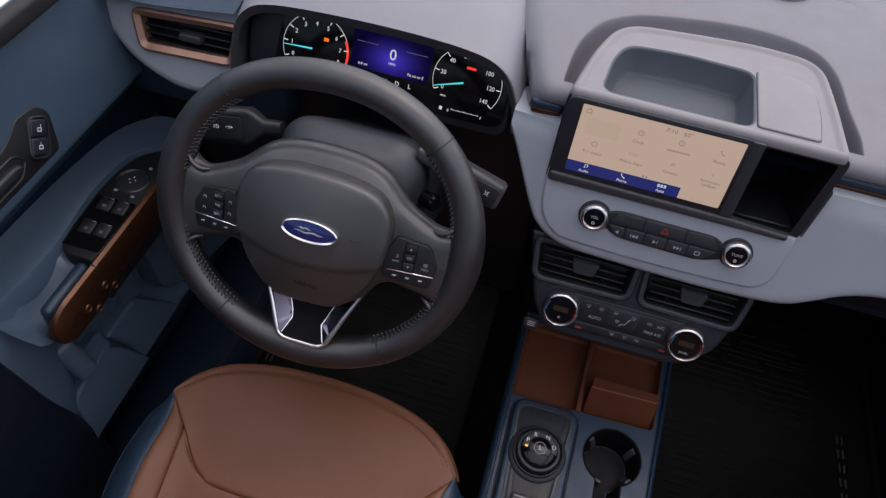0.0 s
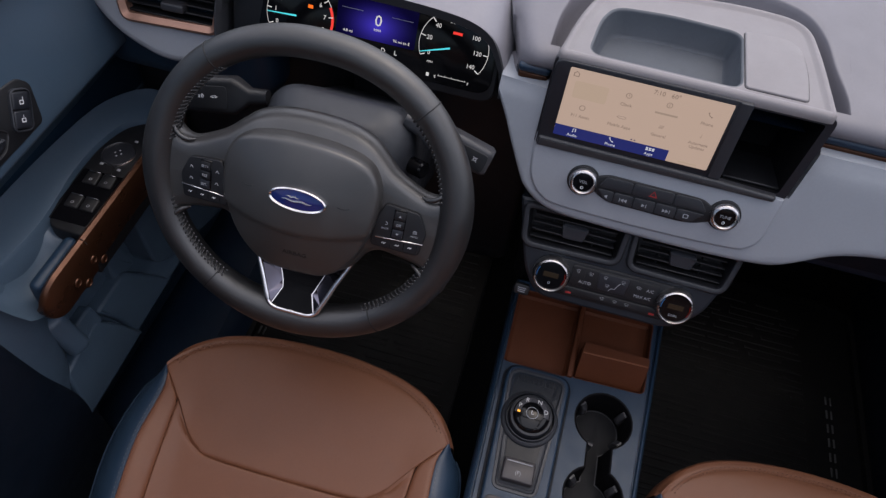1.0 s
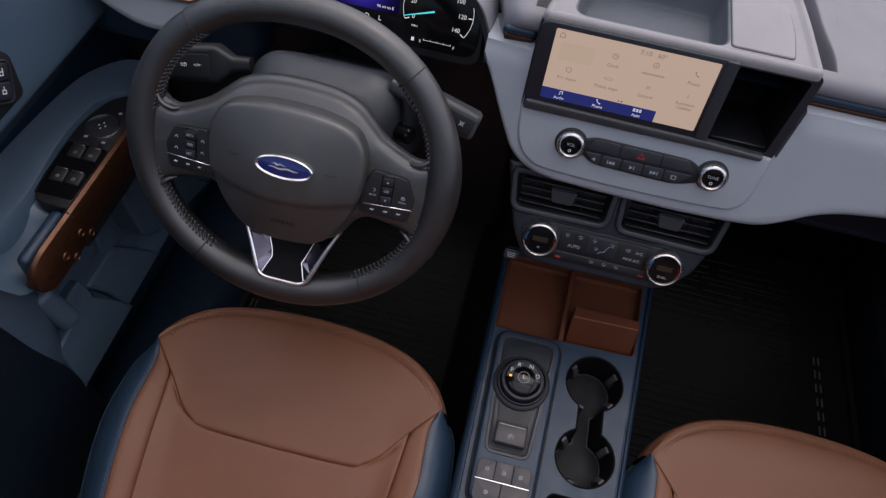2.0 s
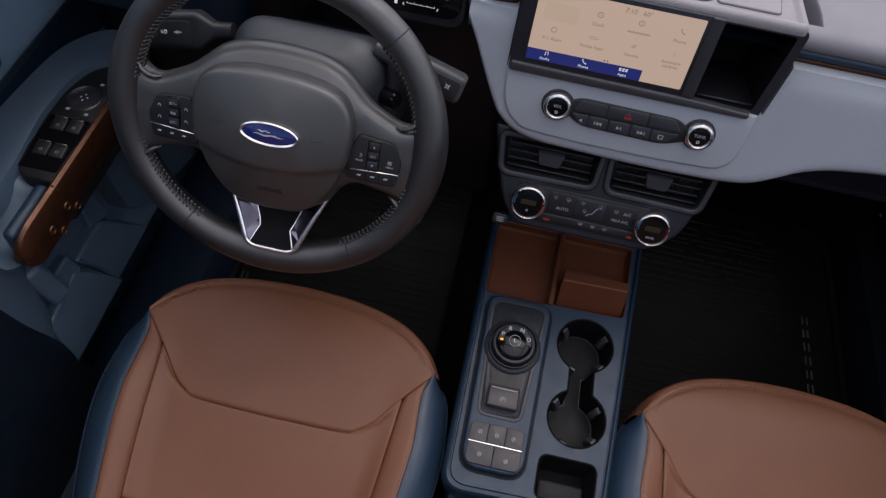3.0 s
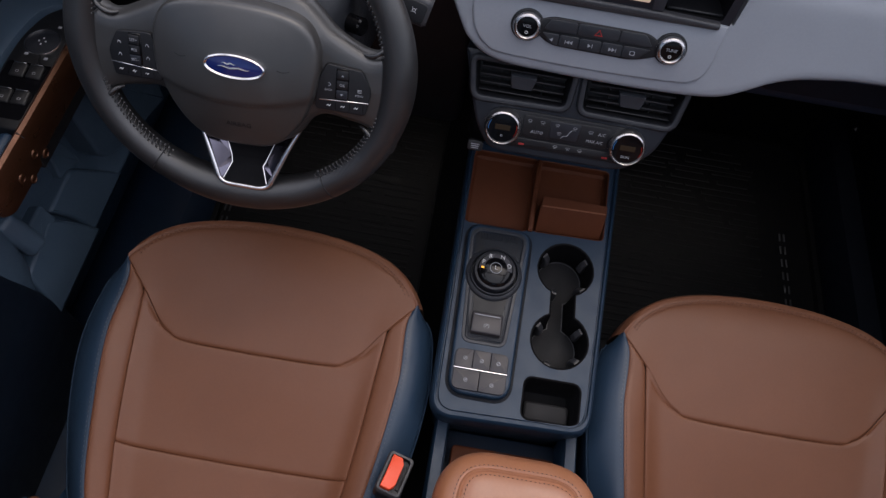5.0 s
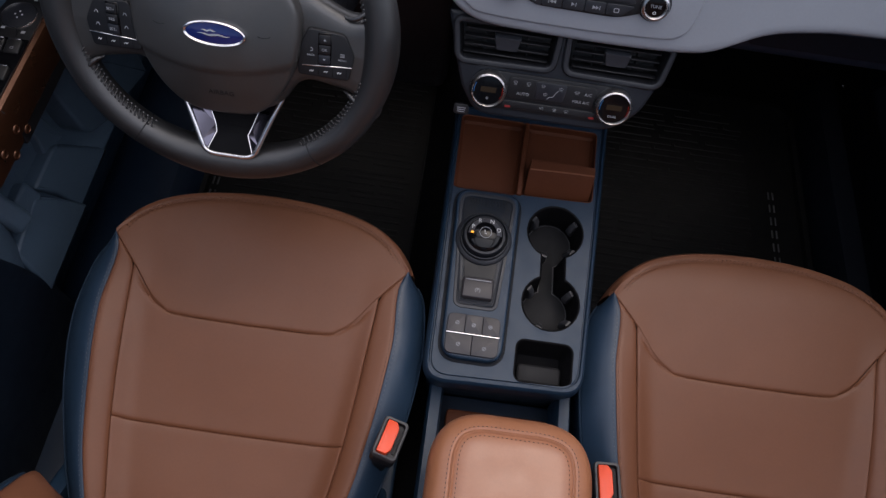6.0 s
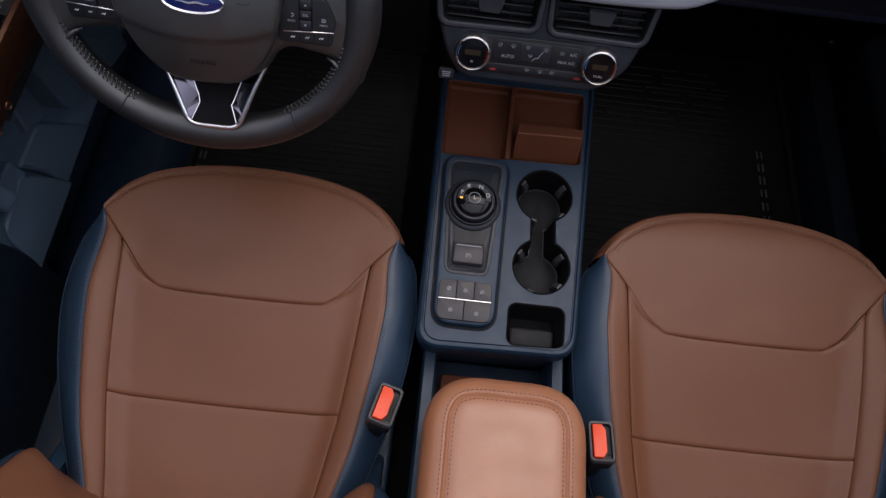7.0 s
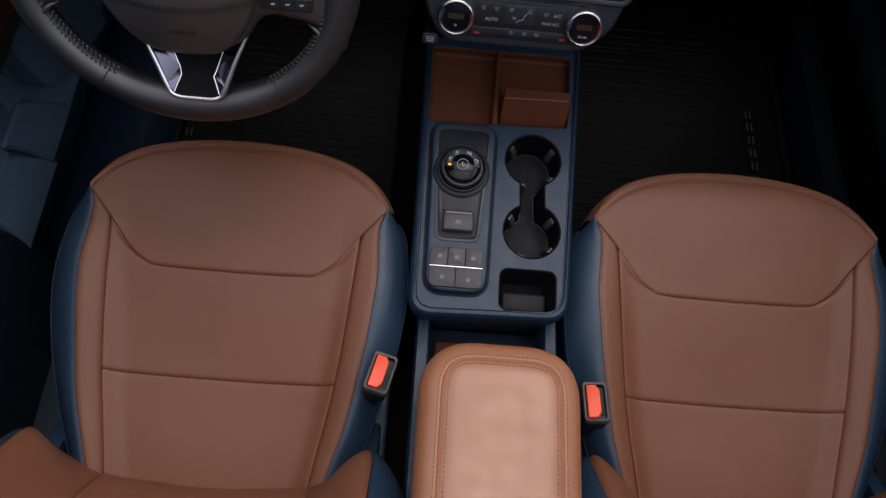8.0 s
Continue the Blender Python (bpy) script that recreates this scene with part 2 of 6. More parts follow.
def text(body, size, material, parent, at, name="lettering", align="CENTER", squeeze=1.0):
    """Printed words as a thin mesh, in the built-in font."""
    c = bpy.data.curves.new(name, "FONT")
    c.body, c.size, c.align_x, c.align_y, c.extrude, c.resolution_u = body, size, align, "CENTER", 0.00015, 2
    o = bpy.data.objects.new(name, c)
    me = bpy.data.meshes.new_from_object(o)
    bpy.data.objects.remove(o)
    bpy.data.curves.remove(c)
    me.name = name
    me.materials.clear()
    me.materials.append(material)
    for v in me.vertices:
        v.co.x *= squeeze
    ob = new(name, me)
    ob.parent = parent
    ob.matrix_local = at
    return ob


def stitches(path, material, parent, name="stitching", length=0.0040, gap=0.0024, r=0.0007, lift_by=0.0005):
    """A row of thread stitches along a path of points, joined into one part."""
    pts = [Vector(p) for p in path]
    bm = bmesh.new()
    step, run = length + gap, 0.0
    for a, b in zip(pts, pts[1:]):
        d = b - a
        l = d.length
        if l < 1e-6:
            continue
        d /= l
        while run + length <= l:
            p, q = a + d * run, a + d * (run + length)
            side = d.cross(Vector((0, 0, 1)))
            side = side.normalized() * r if side.length > 1e-4 else Vector((r, 0, 0))
            up = Vector((0, 0, r + lift_by))
            m = (p + q) / 2
            vs = [bm.verts.new(v) for v in (p, m - side, q, m + side, m + up)]
            for i in range(4):
                bm.faces.new((vs[i], vs[(i + 1) % 4], vs[4]))
            run += step
        run -= l
    ob = part(name, bm, material, parent, smooth=False)
    ob["kind"] = "stuff"
    return ob


# ---- structure of the cabin ----
def floor_and_shell():
    bm = block(1.56, 2.6, 0.04, 0.004, (0, 0.1, -0.03))
    tagged(part("floor", bm, CARPET), "black carpeted cabin floor", "floor", kind="structure")
    # tunnel under the centre console
    bm = bmesh.new()
    prof = [(-0.17, -0.01), (-0.12, 0.16), (-0.08, 0.20), (0.08, 0.20), (0.12, 0.16), (0.17, -0.01)]
    bm = loft([[(x, y, z) for x, z in prof] for y in (-1.1, 1.2)], closed=False)
    tagged(part("tunnel", bm, CARPET), "black carpeted transmission tunnel", "floor", kind="structure")
    # bulkhead ahead of the feet and the wall behind the seats
    tagged(part("wall_front", block(1.56, 0.04, 0.80, 0.01, (0, 1.22, 0.38)), CARPET), "black carpeted front bulkhead", "wall", kind="structure")
    tagged(part("wall_rear", block(1.56, 0.04, 1.0, 0.01, (0, -1.15, 0.48)), CHAR), "dark rear cabin wall", "wall", kind="structure")
    # unseen roof; its hole is added to let daylight onto the front seats
    bm = holed([(-0.72, -1.15), (0.72, -1.15), (0.72, 0.42), (-0.72, 0.42)], [rrect(1.24, 1.06, 0.06, 4, 0, -0.17)], 1.46)
    bmesh.ops.solidify(bm, geom=bm.faces[:], thickness=0.04)
    tagged(part("ceiling", bm, HEADLINER, smooth=False), "unseen grey headliner with an opening added for light", "ceiling", kind="structure")
    for s, n in ((-1, "left"), (1, "right")):
        # roof pillars
        bm = tube([(s * 0.74, 1.12, 0.90), (s * 0.72, 0.78, 1.20), (s * 0.69, 0.42, 1.46)], 0.035, 10)
        tagged(part("pillar_front_" + n, bm, HEADLINER), "grey trimmed windscreen pillar", "pillar", kind="structure")
        bm = tube([(s * 0.76, -0.42, 0.0), (s * 0.76, -0.42, 0.9), (s * 0.70, -0.40, 1.46)], 0.05, 10)
        tagged(part("pillar_middle_" + n, bm, HEADLINER), "grey trimmed door pillar", "pillar", kind="structure")
        # body side behind the front doors
        bm = block(0.05, 0.74, 0.9, 0.02, (s * 0.79, -0.80, 0.43))
        tagged(part("wall_side_" + n, bm, CHAR), "dark rear side panel", "wall", kind="structure")
        # door sills; the right one is coloured darker for the shade there
        prof = ((0.60, -0.01), (0.615, 0.05), (0.64, 0.075), (0.74, 0.08), (0.78, 0.05)) if s < 0 else ((0.685, -0.01), (0.690, 0.045), (0.702, 0.072), (0.74, 0.08), (0.78, 0.05))
        bm = loft([[(s * x, y, z) for x, z in prof] for y in (-0.4, 0.2, 0.7, 1.2)], closed=False)
        tagged(part("sill_" + n, bm, BLUE_DARK if s < 0 else NIGHT_AND_SHADE), "dark blue door sill cover", "sill", kind="structure")
    # ground outside
    bm = loft([[(-400, -400, -0.55), (400, -400, -0.55)], [(-400, 400, -0.55), (400, 400, -0.55)]], closed=False)
    ground = surface("pale_concrete", (0.60, 0.59, 0.57), 0.9, mottle=0.1, mottle_size=0.3)
    tagged(part("ground", bm, ground, smooth=False), "pale concrete ground outside", "ground", kind="structure")


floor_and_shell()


def floor_mat(cx, mirror):
    """A ribbed mat with a raised border and worn lettering shown as bars."""
    t = thing("floor_mat", "black ribbed rubber floor mat with a raised border", "floor mat", pose(cx, 0.78, 0.0), "front floor mats")
    wide, mid = (0.517, 0.0285) if mirror > 0 else (0.46, 0.0)
    part("tray", slab(rrect(wide, 0.74, 0.05, 6, mid), -0.008, 0.008, 0.003), MAT, t)
    lip = [lift(rrect(wide, 0.74, 0.05, 6, mid), 0.006), lift(rrect(wide - 0.005, 0.735, 0.05, 6, mid), 0.020), lift(rrect(wide - 0.025, 0.715, 0.045, 6, mid), 0.020), lift(rrect(wide - 0.03, 0.71, 0.045, 6, mid), 0.006)]
    part("border", loft(lip), MAT, t)
    rng = random.Random(5)
    bm = bmesh.new()
    y = -0.33
    while y < 0.33:
        w = rng.uniform(0.004, 0.010)
        x0 = -0.20 + rng.uniform(0, 0.02)
        while x0 < 0.14:
            l = rng.uniform(0.05, 0.2)
            x1 = min(x0 + l, 0.165)
            block(x1 - x0, w, 0.003, 0.0012, ((x0 + x1) / 2 * mirror, y + rng.uniform(-0.002, 0.002), 0.0080), 1, bm)
            x0 = x1 + rng.uniform(0.004, 0.03)
        y += w + rng.uniform(0.006, 0.014)
    ob = part("rib", bm, MAT, t, smooth=False)
    ob["kind"] = "stuff"
    return t


LETTER = surface("pale_mat_lettering", (0.075, 0.075, 0.078), 0.7)
for cx, mirror in ((-0.38, -1), (0.38, 1)):
    mat_thing = floor_mat(cx, mirror)
    # raised lettering along the outer edge, as plain bars
    for i in range(8):
        y0 = (0.885 if mirror > 0 else 0.560 + 7 * 0.0325)
        bm = block(0.0036, 0.019, 0.003, 0.0008, (0.0048, 0, 0), 1)
        block(0.0036, 0.019, 0.003, 0.0008, (-0.0048, 0, 0), 1, bm)
        part("letter_bar", bm, LETTER, mat_thing, at=pose(mirror * 0.215 + (0.0 if mirror > 0 else 0.012), y0 - 0.78 - i * 0.0325, 0.0125))


# ---- front seats ----
def ease(k, n):
    return 0.5 - 0.5 * math.cos(math.pi * k / n)


XI = [(-0.05, 0.128), (0.02, 0.136), (0.155, 0.159), (0.352, 0.176), (0.40, 0.178)]
XT = [(-0.05, 0.145), (0.02, 0.157), (0.12, 0.184), (0.285, 0.205), (0.37, 0.202), (0.40, 0.212)]
XO = [(-0.05, 0.165), (0.025, 0.185), (0.10, 0.212), (0.19, 0.236), (0.283, 0.247), (0.353, 0.2415), (0.380, 0.233), (0.398, 0.217)]
SEAM = [(0.0, 0.295), (0.105, 0.297), (0.125, 0.303), (0.145, 0.318), (0.172, 0.351), (0.20, 0.380), (0.214, 0.397)]


def cushion_z(x, y):
    """Height of the seat cushion: falls to the rear, with raised side rolls."""
    a = abs(x)
    z = 0.37 + 0.30 * (y - 0.40) - 0.012 * math.exp(-((y - 0.16) / 0.10) ** 2) * max(0, 1 - (a / 0.17) ** 2)
    z -= 0.25 * max(0.0, y - 0.40) ** 2 / 0.12
    fade = min(1.0, max(0.0, (0.425 - y) / 0.19))
    fade = fade * fade * (3 - 2 * fade)
    xi, xt, xo = spline(XI, y), spline(XT, y), spline(XO, y)
    if a > xi - 0.03:
        k = min(1.0, (a - xi + 0.03) / (xt - xi + 0.03))
        z += 0.022 * fade * k * k * (3 - 2 * k)
    if a > xt:
        k = min(1.0, (a - xt) / max(xo - xt, 1e-4))
        z -= 0.030 * k * k
    return z


def dip(d, depth=0.0034, width=0.0011):
    """Pull-down of a panel beside its sewn edge."""
    return -depth * math.exp(-max(d, 0.0) / width)


def seat(cx, dy, inner):
    t = thing("car_seat", "tan leather front seat with navy leather side bolsters", "car seat", pose(cx, dy, 0), "front seats")
    # front thigh panel
    half = [(-0.214, 0.397), (-0.203, 0.385), (-0.172, 0.351), (-0.145, 0.318), (-0.125, 0.303), (-0.105, 0.297), (0.0, 0.295)]
    low = curve(half, 36) + [Vector((-p.x, p.y)) for p in curve(half, 36)[-2::-1]]
    half = [(-0.214, 0.397), (-0.200, 0.4205), (-0.179, 0.4415), (-0.146, 0.4615), (-0.10, 0.4755), (-0.05, 0.4825), (0.0, 0.485)]
    top = curve(half, 36) + [Vector((-p.x, p.y)) for p in curve(half, 36)[-2::-1]]

    def panel(i, j, n):
        a, b = low[i], top[i]
        if j <= n:
            v = ease(j, n)
            p = a.lerp(b, v)
            l = (b - a).length
            z = cushion_z(p.x, p.y) + dip(v * l) - 0.0016 * math.exp(-(((1 - v) * l - 0.0125) / 0.0032) ** 2) - 0.004 * max(0, (v - 0.75) / 0.25) ** 2
            return (p.x, p.y, z)
        k = (j - n) / 6
        out = (b - Vector((0, 0.30))).normalized()
        p = b + out * (0.012 * math.sin(min(k * 2.2, 1.57)) - 0.03 * max(0, k - 0.5))
        return (p.x, p.y, cushion_z(b.x, b.y) - 0.004 - 0.006 * k - 0.16 * k * k)

    n = 40
    part("thigh_panel", loft([[panel(i, j, n) for j in range(n + 7)] for i in range(len(low))], closed=False), TAN, t)
    for off in (0.010, 0.0145):
        row = []
        for i in range(3, len(low) - 3):
            inward = (Vector((0, 0.30)) - top[i]).normalized()
            p = top[i] + inward * off
            v = 1 - off / max((top[i] - low[i]).length, 0.02)
            row.append((p.x, p.y, cushion_z(p.x, p.y) - 0.004 * max(0, (v - 0.75) / 0.25) ** 2 + 0.0006))
        stitches(row, THREAD_TAN, t)

    # centre insert, front and rear
    def insert(y0, y1, nu, nv):
        rows = []
        for j in range(nv + 1):
            row = []
            for i in range(nu + 1):
                u = 2 * ease(i, nu) - 1
                hi = y1 if y1 is not None else None
                v = ease(j, nv)
                x = u * spline(XI, y0 + 0.1 * v)
                top_y = hi if hi is not None else spline(SEAM, abs(x))
                y = y0 + (top_y - y0) * v
                x = u * spline(XI, y)
                if hi is None:
                    y = y0 + (spline(SEAM, abs(x)) - y0) * v
                z = cushion_z(x, y) + dip(spline(XI, y) - abs(x), 0.004) + dip((y - y0)) + (dip(abs(top_y - y)) if y1 is None or y1 > 0.1 else 0)
                row.append((x, y, z))
            rows.append(row)
        return loft(rows, closed=False)

    part("insert_front", insert(0.153, None, 44, 26), TAN, t)
    part("insert_rear", insert(-0.03, 0.153, 44, 18), TAN, t)
    for s in (-1, 1):
        # tan strip beside the insert
        rows = []
        for j in range(41):
            y = -0.03 + (0.392 + 0.03) * j / 40
            xi, xt = spline(XI, y), spline(XT, y)
            xi = min(max(xi, 0.172 + (y - 0.352) * 0.9), xt - 0.001) if y > 0.352 else xi
            row = []
            for i in range(9):
                k = ease(i, 8)
                x = xi + (xt - xi) * k
                row.append((s * x, y, cushion_z(x, y) + dip(x - xi, 0.004) + dip(xt - x, 0.003, 0.0014)))
            rows.append(row)
        part("side_strip", loft(rows, closed=False), TAN, t)
        # navy bolster that turns over into the seat's flank
        rows = []
        for j in range(45):
            y = -0.04 + (0.398 + 0.04) * j / 44
            xt, xo = spline(XT, y) - 0.0015, max(spline(XO, y), spline(XT, y) + 0.002)
            row = []
            for i in range(9):
                k = ease(i, 8)
                x = xt + (xo - xt) * k
                row.append((s * x, y, cushion_z(x, y) + dip(x - xt, 0.003, 0.0014)))
            zb = row[-1][2]
            for k in (0.15, 0.3, 0.6, 1.0):
                row.append((s * (xo + 0.006 * math.sin(k * 3.1) - 0.02 * k), y, zb - (zb - 0.13) * k))
            rows.append(row)
        part("bolster", loft(rows, closed=False), NAVY, t, "navy leather side bolster")
        for off, thread in ((-0.004, THREAD_TAN), (0.004, THREAD_SEAM)):
            row = []
            for j in range(61):
                y = -0.02 + 0.385 * j / 60
                x = spline(XT, y) + off
                row.append((s * x, y, cushion_z(x, y) - 0.0005))
            stitches(row, thread, t)
        edge = []
        for j in range(45):
            y = -0.03 + 0.418 * j / 44
            xo = max(spline(XO, y), spline(XT, y) + 0.002)
            edge.append((s * (xo + 0.0012), y, cushion_z(xo, y) - 0.0010))
        part("bolster_piping", tube(edge, 0.0014, 6), NAVY_PIPE, t, "raised navy piping")
        # cross piece behind the front corner where tan turns over the bolster
        part("flank", sheet(lambda u, v: (s * (0.216 - 0.012 * v + 0.004 * math.sin(3.14 * v)), 0.395 - 0.42 * u, 0.30 - 0.18 * v - 0.10 * u * (1 - v)), 20, 8), NAVY, t)
    # backrest: centre panel, side rolls, navy outer edges
    def back_y(a, z):
        lean = 0.024 - (min(z, 0.46) - 0.26) * 0.72 - max(0.0, z - 0.46) * 0.42
        g = min(1.0, max(0.25, (z - 0.24) / 0.10))
        k = min(1.0, max(0.0, (a - 0.105) / 0.115))
        y = lean + 0.100 * g * k * k * (3 - 2 * k)
        if a > 0.21:
            y -= 0.055 * ((a - 0.21) / 0.055) ** 2
        return y - 0.01 * math.exp(-((a - 0.0) / 0.1) ** 2)

    def back_strip(x0, x1, n, e0, e1, z_top=0.84):
        rows = []
        for j in range(37):
            z = 0.235 + (z_top - 0.235) * j / 36
            row = []
            for i in range(n + 1):
                x = x0 + (x1 - x0) * ease(i, n)
                d = 0.0
                if e0:
                    d += dip(abs(x - x0), 0.007)
                if e1:
                    d += dip(abs(x - x1), 0.005, 0.004)
                row.append((x, back_y(abs(x), z) + d - 0.03 * max(0, (0.27 - z) / 0.035) ** 2, z))
            rows.append(row)
        return loft(rows, closed=False)

    part("backrest_centre", back_strip(-0.138, 0.138, 24, 1, 1), TAN, t)
    for s in (-1, 1):
        part("backrest_roll", back_strip(s * 0.138, s * 0.222, 14, 1, 1), TAN, t)
        part("backrest_edge", back_strip(s * 0.222, s * 0.272, 10, 1, 0), NAVY, t, "navy leather backrest edge")
        bm = sheet(lambda u, v: (s * (0.272 - 0.01 * v), back_y(0.272, 0.235 + 0.605 * u) - 0.14 * v, 0.235 + 0.605 * u), 24, 6)
        part("backrest_flank", bm, NAVY, t)
        path = [(s * 0.2255, back_y(0.2255, 0.25 + 0.5 * k / 40) + 0.0015, 0.25 + 0.5 * k / 40) for k in range(41)]
        stitches(path, THREAD_DARK, t)
    part("backrest_shell", sheet(lambda u, v: (-0.262 + 0.524 * u, back_y(0.272, 0.235 + 0.605 * v) - 0.14, 0.235 + 0.605 * v), 8, 20), BLUE_DARK, t)
    part("backrest_top", block(0.53, 0.15, 0.06, 0.028, (0, back_y(0.27, 0.84) - 0.05, 0.835)), TAN, t)
    # pale piping at the foot of the backrest
    # plastic side shields and frame under the cushion
    for s in (-1, 1):
        out = [(-0.10, 0.02), (0.30, 0.02), (0.36, 0.06), (0.37, 0.16), (0.30, 0.19), (0.05, 0.16), (-0.10, 0.20)]
        bm = slab(rounded(out, 0.03), 0, 0.02, 0.006)
        part("side_shield", bm, BLUE, t, at=Matrix(((0, 0, s, s * 0.214), (1, 0, 0, 0), (0, 1, 0, 0.04), (0, 0, 0, 1))))
        out = [(-0.11, 0.09), (0.12, 0.09), (0.165, 0.14), (0.115, 0.225), (0.03, 0.285), (-0.11, 0.32)]
        part("recliner_cover", slab(rounded(out, 0.025), 0, 0.026, 0.008, 4), BLUE, t, "dark blue recliner cover", at=Matrix(((0, 0, s, s * 0.200), (1, 0, 0, 0), (0, 1, 0, 0), (0, 0, 0, 1))))
        part("rail", block(0.03, 0.62, 0.03, 0.004, (s * 0.18, 0.16, 0.015)), BLACK, t)
    part("under_frame", block(0.38, 0.40, 0.10, 0.02, (0, 0.16, 0.085)), BLACK, t)
    return t


seat(-0.36, 0.0, 1)
seat(0.364, 0.014, -1)


def buckle(x, y, z, turn, lean):
    t = thing("seat_belt_buckle", "black seat belt buckle with an orange-red release button", "buckle", pose(x, y, z, lean[0], lean[1], turn), "seat belt buckles")
    bm = loft([lift(rrect(0.020, 0.022, 0.006), -0.10), lift(rrect(0.024, 0.028, 0.007), -0.06), lift(rrect(0.033, 0.050, 0.006), -0.03), lift(rrect(0.034, 0.056, 0.006), -0.004), lift(rrect(0.031, 0.053, 0.005), 0.0)], True, False)
    loft([lift(rrect(0.031, 0.053, 0.005), 0.0), lift(rrect(0.026, 0.048, 0.004), 0.0), lift(rrect(0.025, 0.047, 0.004), -0.006)], False, True, bm=bm)
    part("housing", bm, BLACK, t)
    part("housing_rim", loft([lift(rrect(0.0345, 0.0565, 0.006), -0.006), lift(rrect(0.0340, 0.0560, 0.006), -0.0005), lift(rrect(0.0315, 0.0535, 0.005), 0.0012), lift(rrect(0.0265, 0.0485, 0.004), 0.0008), lift(rrect(0.0260, 0.0480, 0.004), -0.003)]), CHAR_LIGHT, t, "grey buckle rim")
    bm = slab(rounded([(-0.0085, -0.0225), (0.004, -0.0225), (0.0090, -0.0150), (0.0090, 0.0150), (0.004, 0.0225), (-0.0085, 0.0225)], 0.0015), -0.008, 0.0035, 0.0012)
    part("release_button", bm, ORANGE, t, "orange-red release button", at=pose(-0.003, 0, 0))
    part("slot", slab(rrect(0.004, 0.034, 0.001), -0.0058, -0.004, 0.0004), RUBBER, t, at=pose(0.0095, 0, 0))
    part("strap", block(0.026, 0.004, 0.20, 0.0015, (0, 0, -0.17)), RUBBER, t)
    return t


buckle(-0.137, 0.156, 0.374, -14, (-10, 6))
buckle(0.146, 0.140, 0.368, 2, (-10, -4))


# ---- centre console ----
CONSOLE = pose(0, 0.30, 0.367, math.degrees(math.atan(0.14)))


def console():
    t = thing("centre_console", "dark blue moulded centre console with cup holders", "console", CONSOLE)
    outer = rounded([(-0.108, -0.056), (0.112, -0.050), (0.126, 0.38), (-0.112, 0.38)], [0.032, 0.032, 0.01, 0.01], 8)
    rim = rounded([(-0.101, -0.047), (0.105, -0.041), (0.119, 0.376), (-0.106, 0.376)], [0.028, 0.028, 0.008, 0.008], 8)
    cup_a, cup_b, r = (0.057, 0.187), (0.0585, 0.078), 0.0395
    # joined outline of the two cup holders with the channel between
    dog = []
    for k in range(25):
        a = radians(-66 + (180 + 132) * k / 24)
        dog.append((cup_a[0] + r * math.cos(a), cup_a[1] + r * math.sin(a)))
    for k in range(25):
        a = radians(114 + (180 + 132) * k / 24)
        dog.append((cup_b[0] + r * math.cos(a), cup_b[1] + r * math.sin(a)))
    bin_out = rrect(0.076, 0.056, 0.010, 5, 0.0555, -0.010)
    tray_l = rounded([(-0.101, 0.239), (-0.007, 0.239), (-0.004, 0.362), (-0.101, 0.362)], 0.007, 4)
    tray_r = rounded([(0.000, 0.241), (0.107, 0.244), (0.108, 0.362), (0.002, 0.362)], 0.007, 4)
    bm = holed(grow(rim, -0.0025), [grow(dog, 0.003), grow(bin_out, 0.003), grow(tray_l, 0.002), grow(tray_r, 0.002)], -0.0025)
    part("deck", bm, BLUE, t, smooth=False)
    loops = [lift(grow(rim, -0.0025), -0.0025), lift(grow(rim, -0.0012), -0.0048), lift(grow(rim, 0.0002), -0.0048), lift(grow(rim, 0.0012), 0.0005), lift(grow(outer, -0.004), 0.0015), lift(grow(outer, -0.001), -0.001), lift(outer, -0.006)]
    loops += [lift(grow(outer, 0.002), -0.02), lift(grow(outer, -0.004), -0.07), lift(grow(outer, -0.012), -0.22), lift(grow(outer, -0.012), -0.36)]
    part("body", loft(loops), BLUE, t)
    # cup holders
    cups = part("cup_holder", well(dog, -0.0025, -0.066, 0.003, 0.003), BIN, t, "black cup holder well with rubber liner")
    part("liner", slab(grow(dog, -0.0045), -0.066, -0.0605, 0.0012), LINER, cups, "dark rubber liner")
    part("liner_lip", loft([lift(grow(dog, -0.0045), -0.0612), lift(grow(dog, -0.0047), -0.0598), lift(grow(dog, -0.0060), -0.0598), lift(grow(dog, -0.0062), -0.0612)]), CHAR_LIGHT, cups)
    for c in (cup_a, cup_b):
        for a in (35, 145, 250, 320):
            v = Vector((math.cos(radians(a)), math.sin(radians(a))))
            bm = loft([lift(rrect(0.004, 0.009, 0.001, 3), -0.026), lift(rrect(0.012, 0.011, 0.003, 3, -0.003), -0.012), lift(rrect(0.010, 0.010, 0.003, 3, -0.002), 0.004), lift(rrect(0.003, 0.009, 0.001, 3, 0.001), 0.012)], True, True)
            part("grip_tab", bm, CHAR_LIGHT, cups, at=pose(c[0] + v.x * 0.0365, c[1] + v.y * 0.0365, -0.024, 0, 0, a))
    part("bin", well(bin_out, -0.0025, -0.055, 0.003, 0.004), BIN, t, "empty open bin")
    part("bin_step", slab(rrect(0.064, 0.028, 0.006, 4, 0.0555, -0.020), -0.056, -0.036, 0.0045, 4), LINER, t)
    # brown trays
    for name, out in (("tray", tray_l), ("tray", tray_r)):
        part(name, well(out, -0.0025, -0.020, 0.002, 0.0005), POCKET, t, "orange-brown rubber lined tray")
    part("tray_wall", slab(rounded([(-0.0072, 0.238), (0.0012, 0.238), (0.0032, 0.362), (-0.0042, 0.362)], 0.002), -0.02, 0.002, 0.002), POCKET, t)
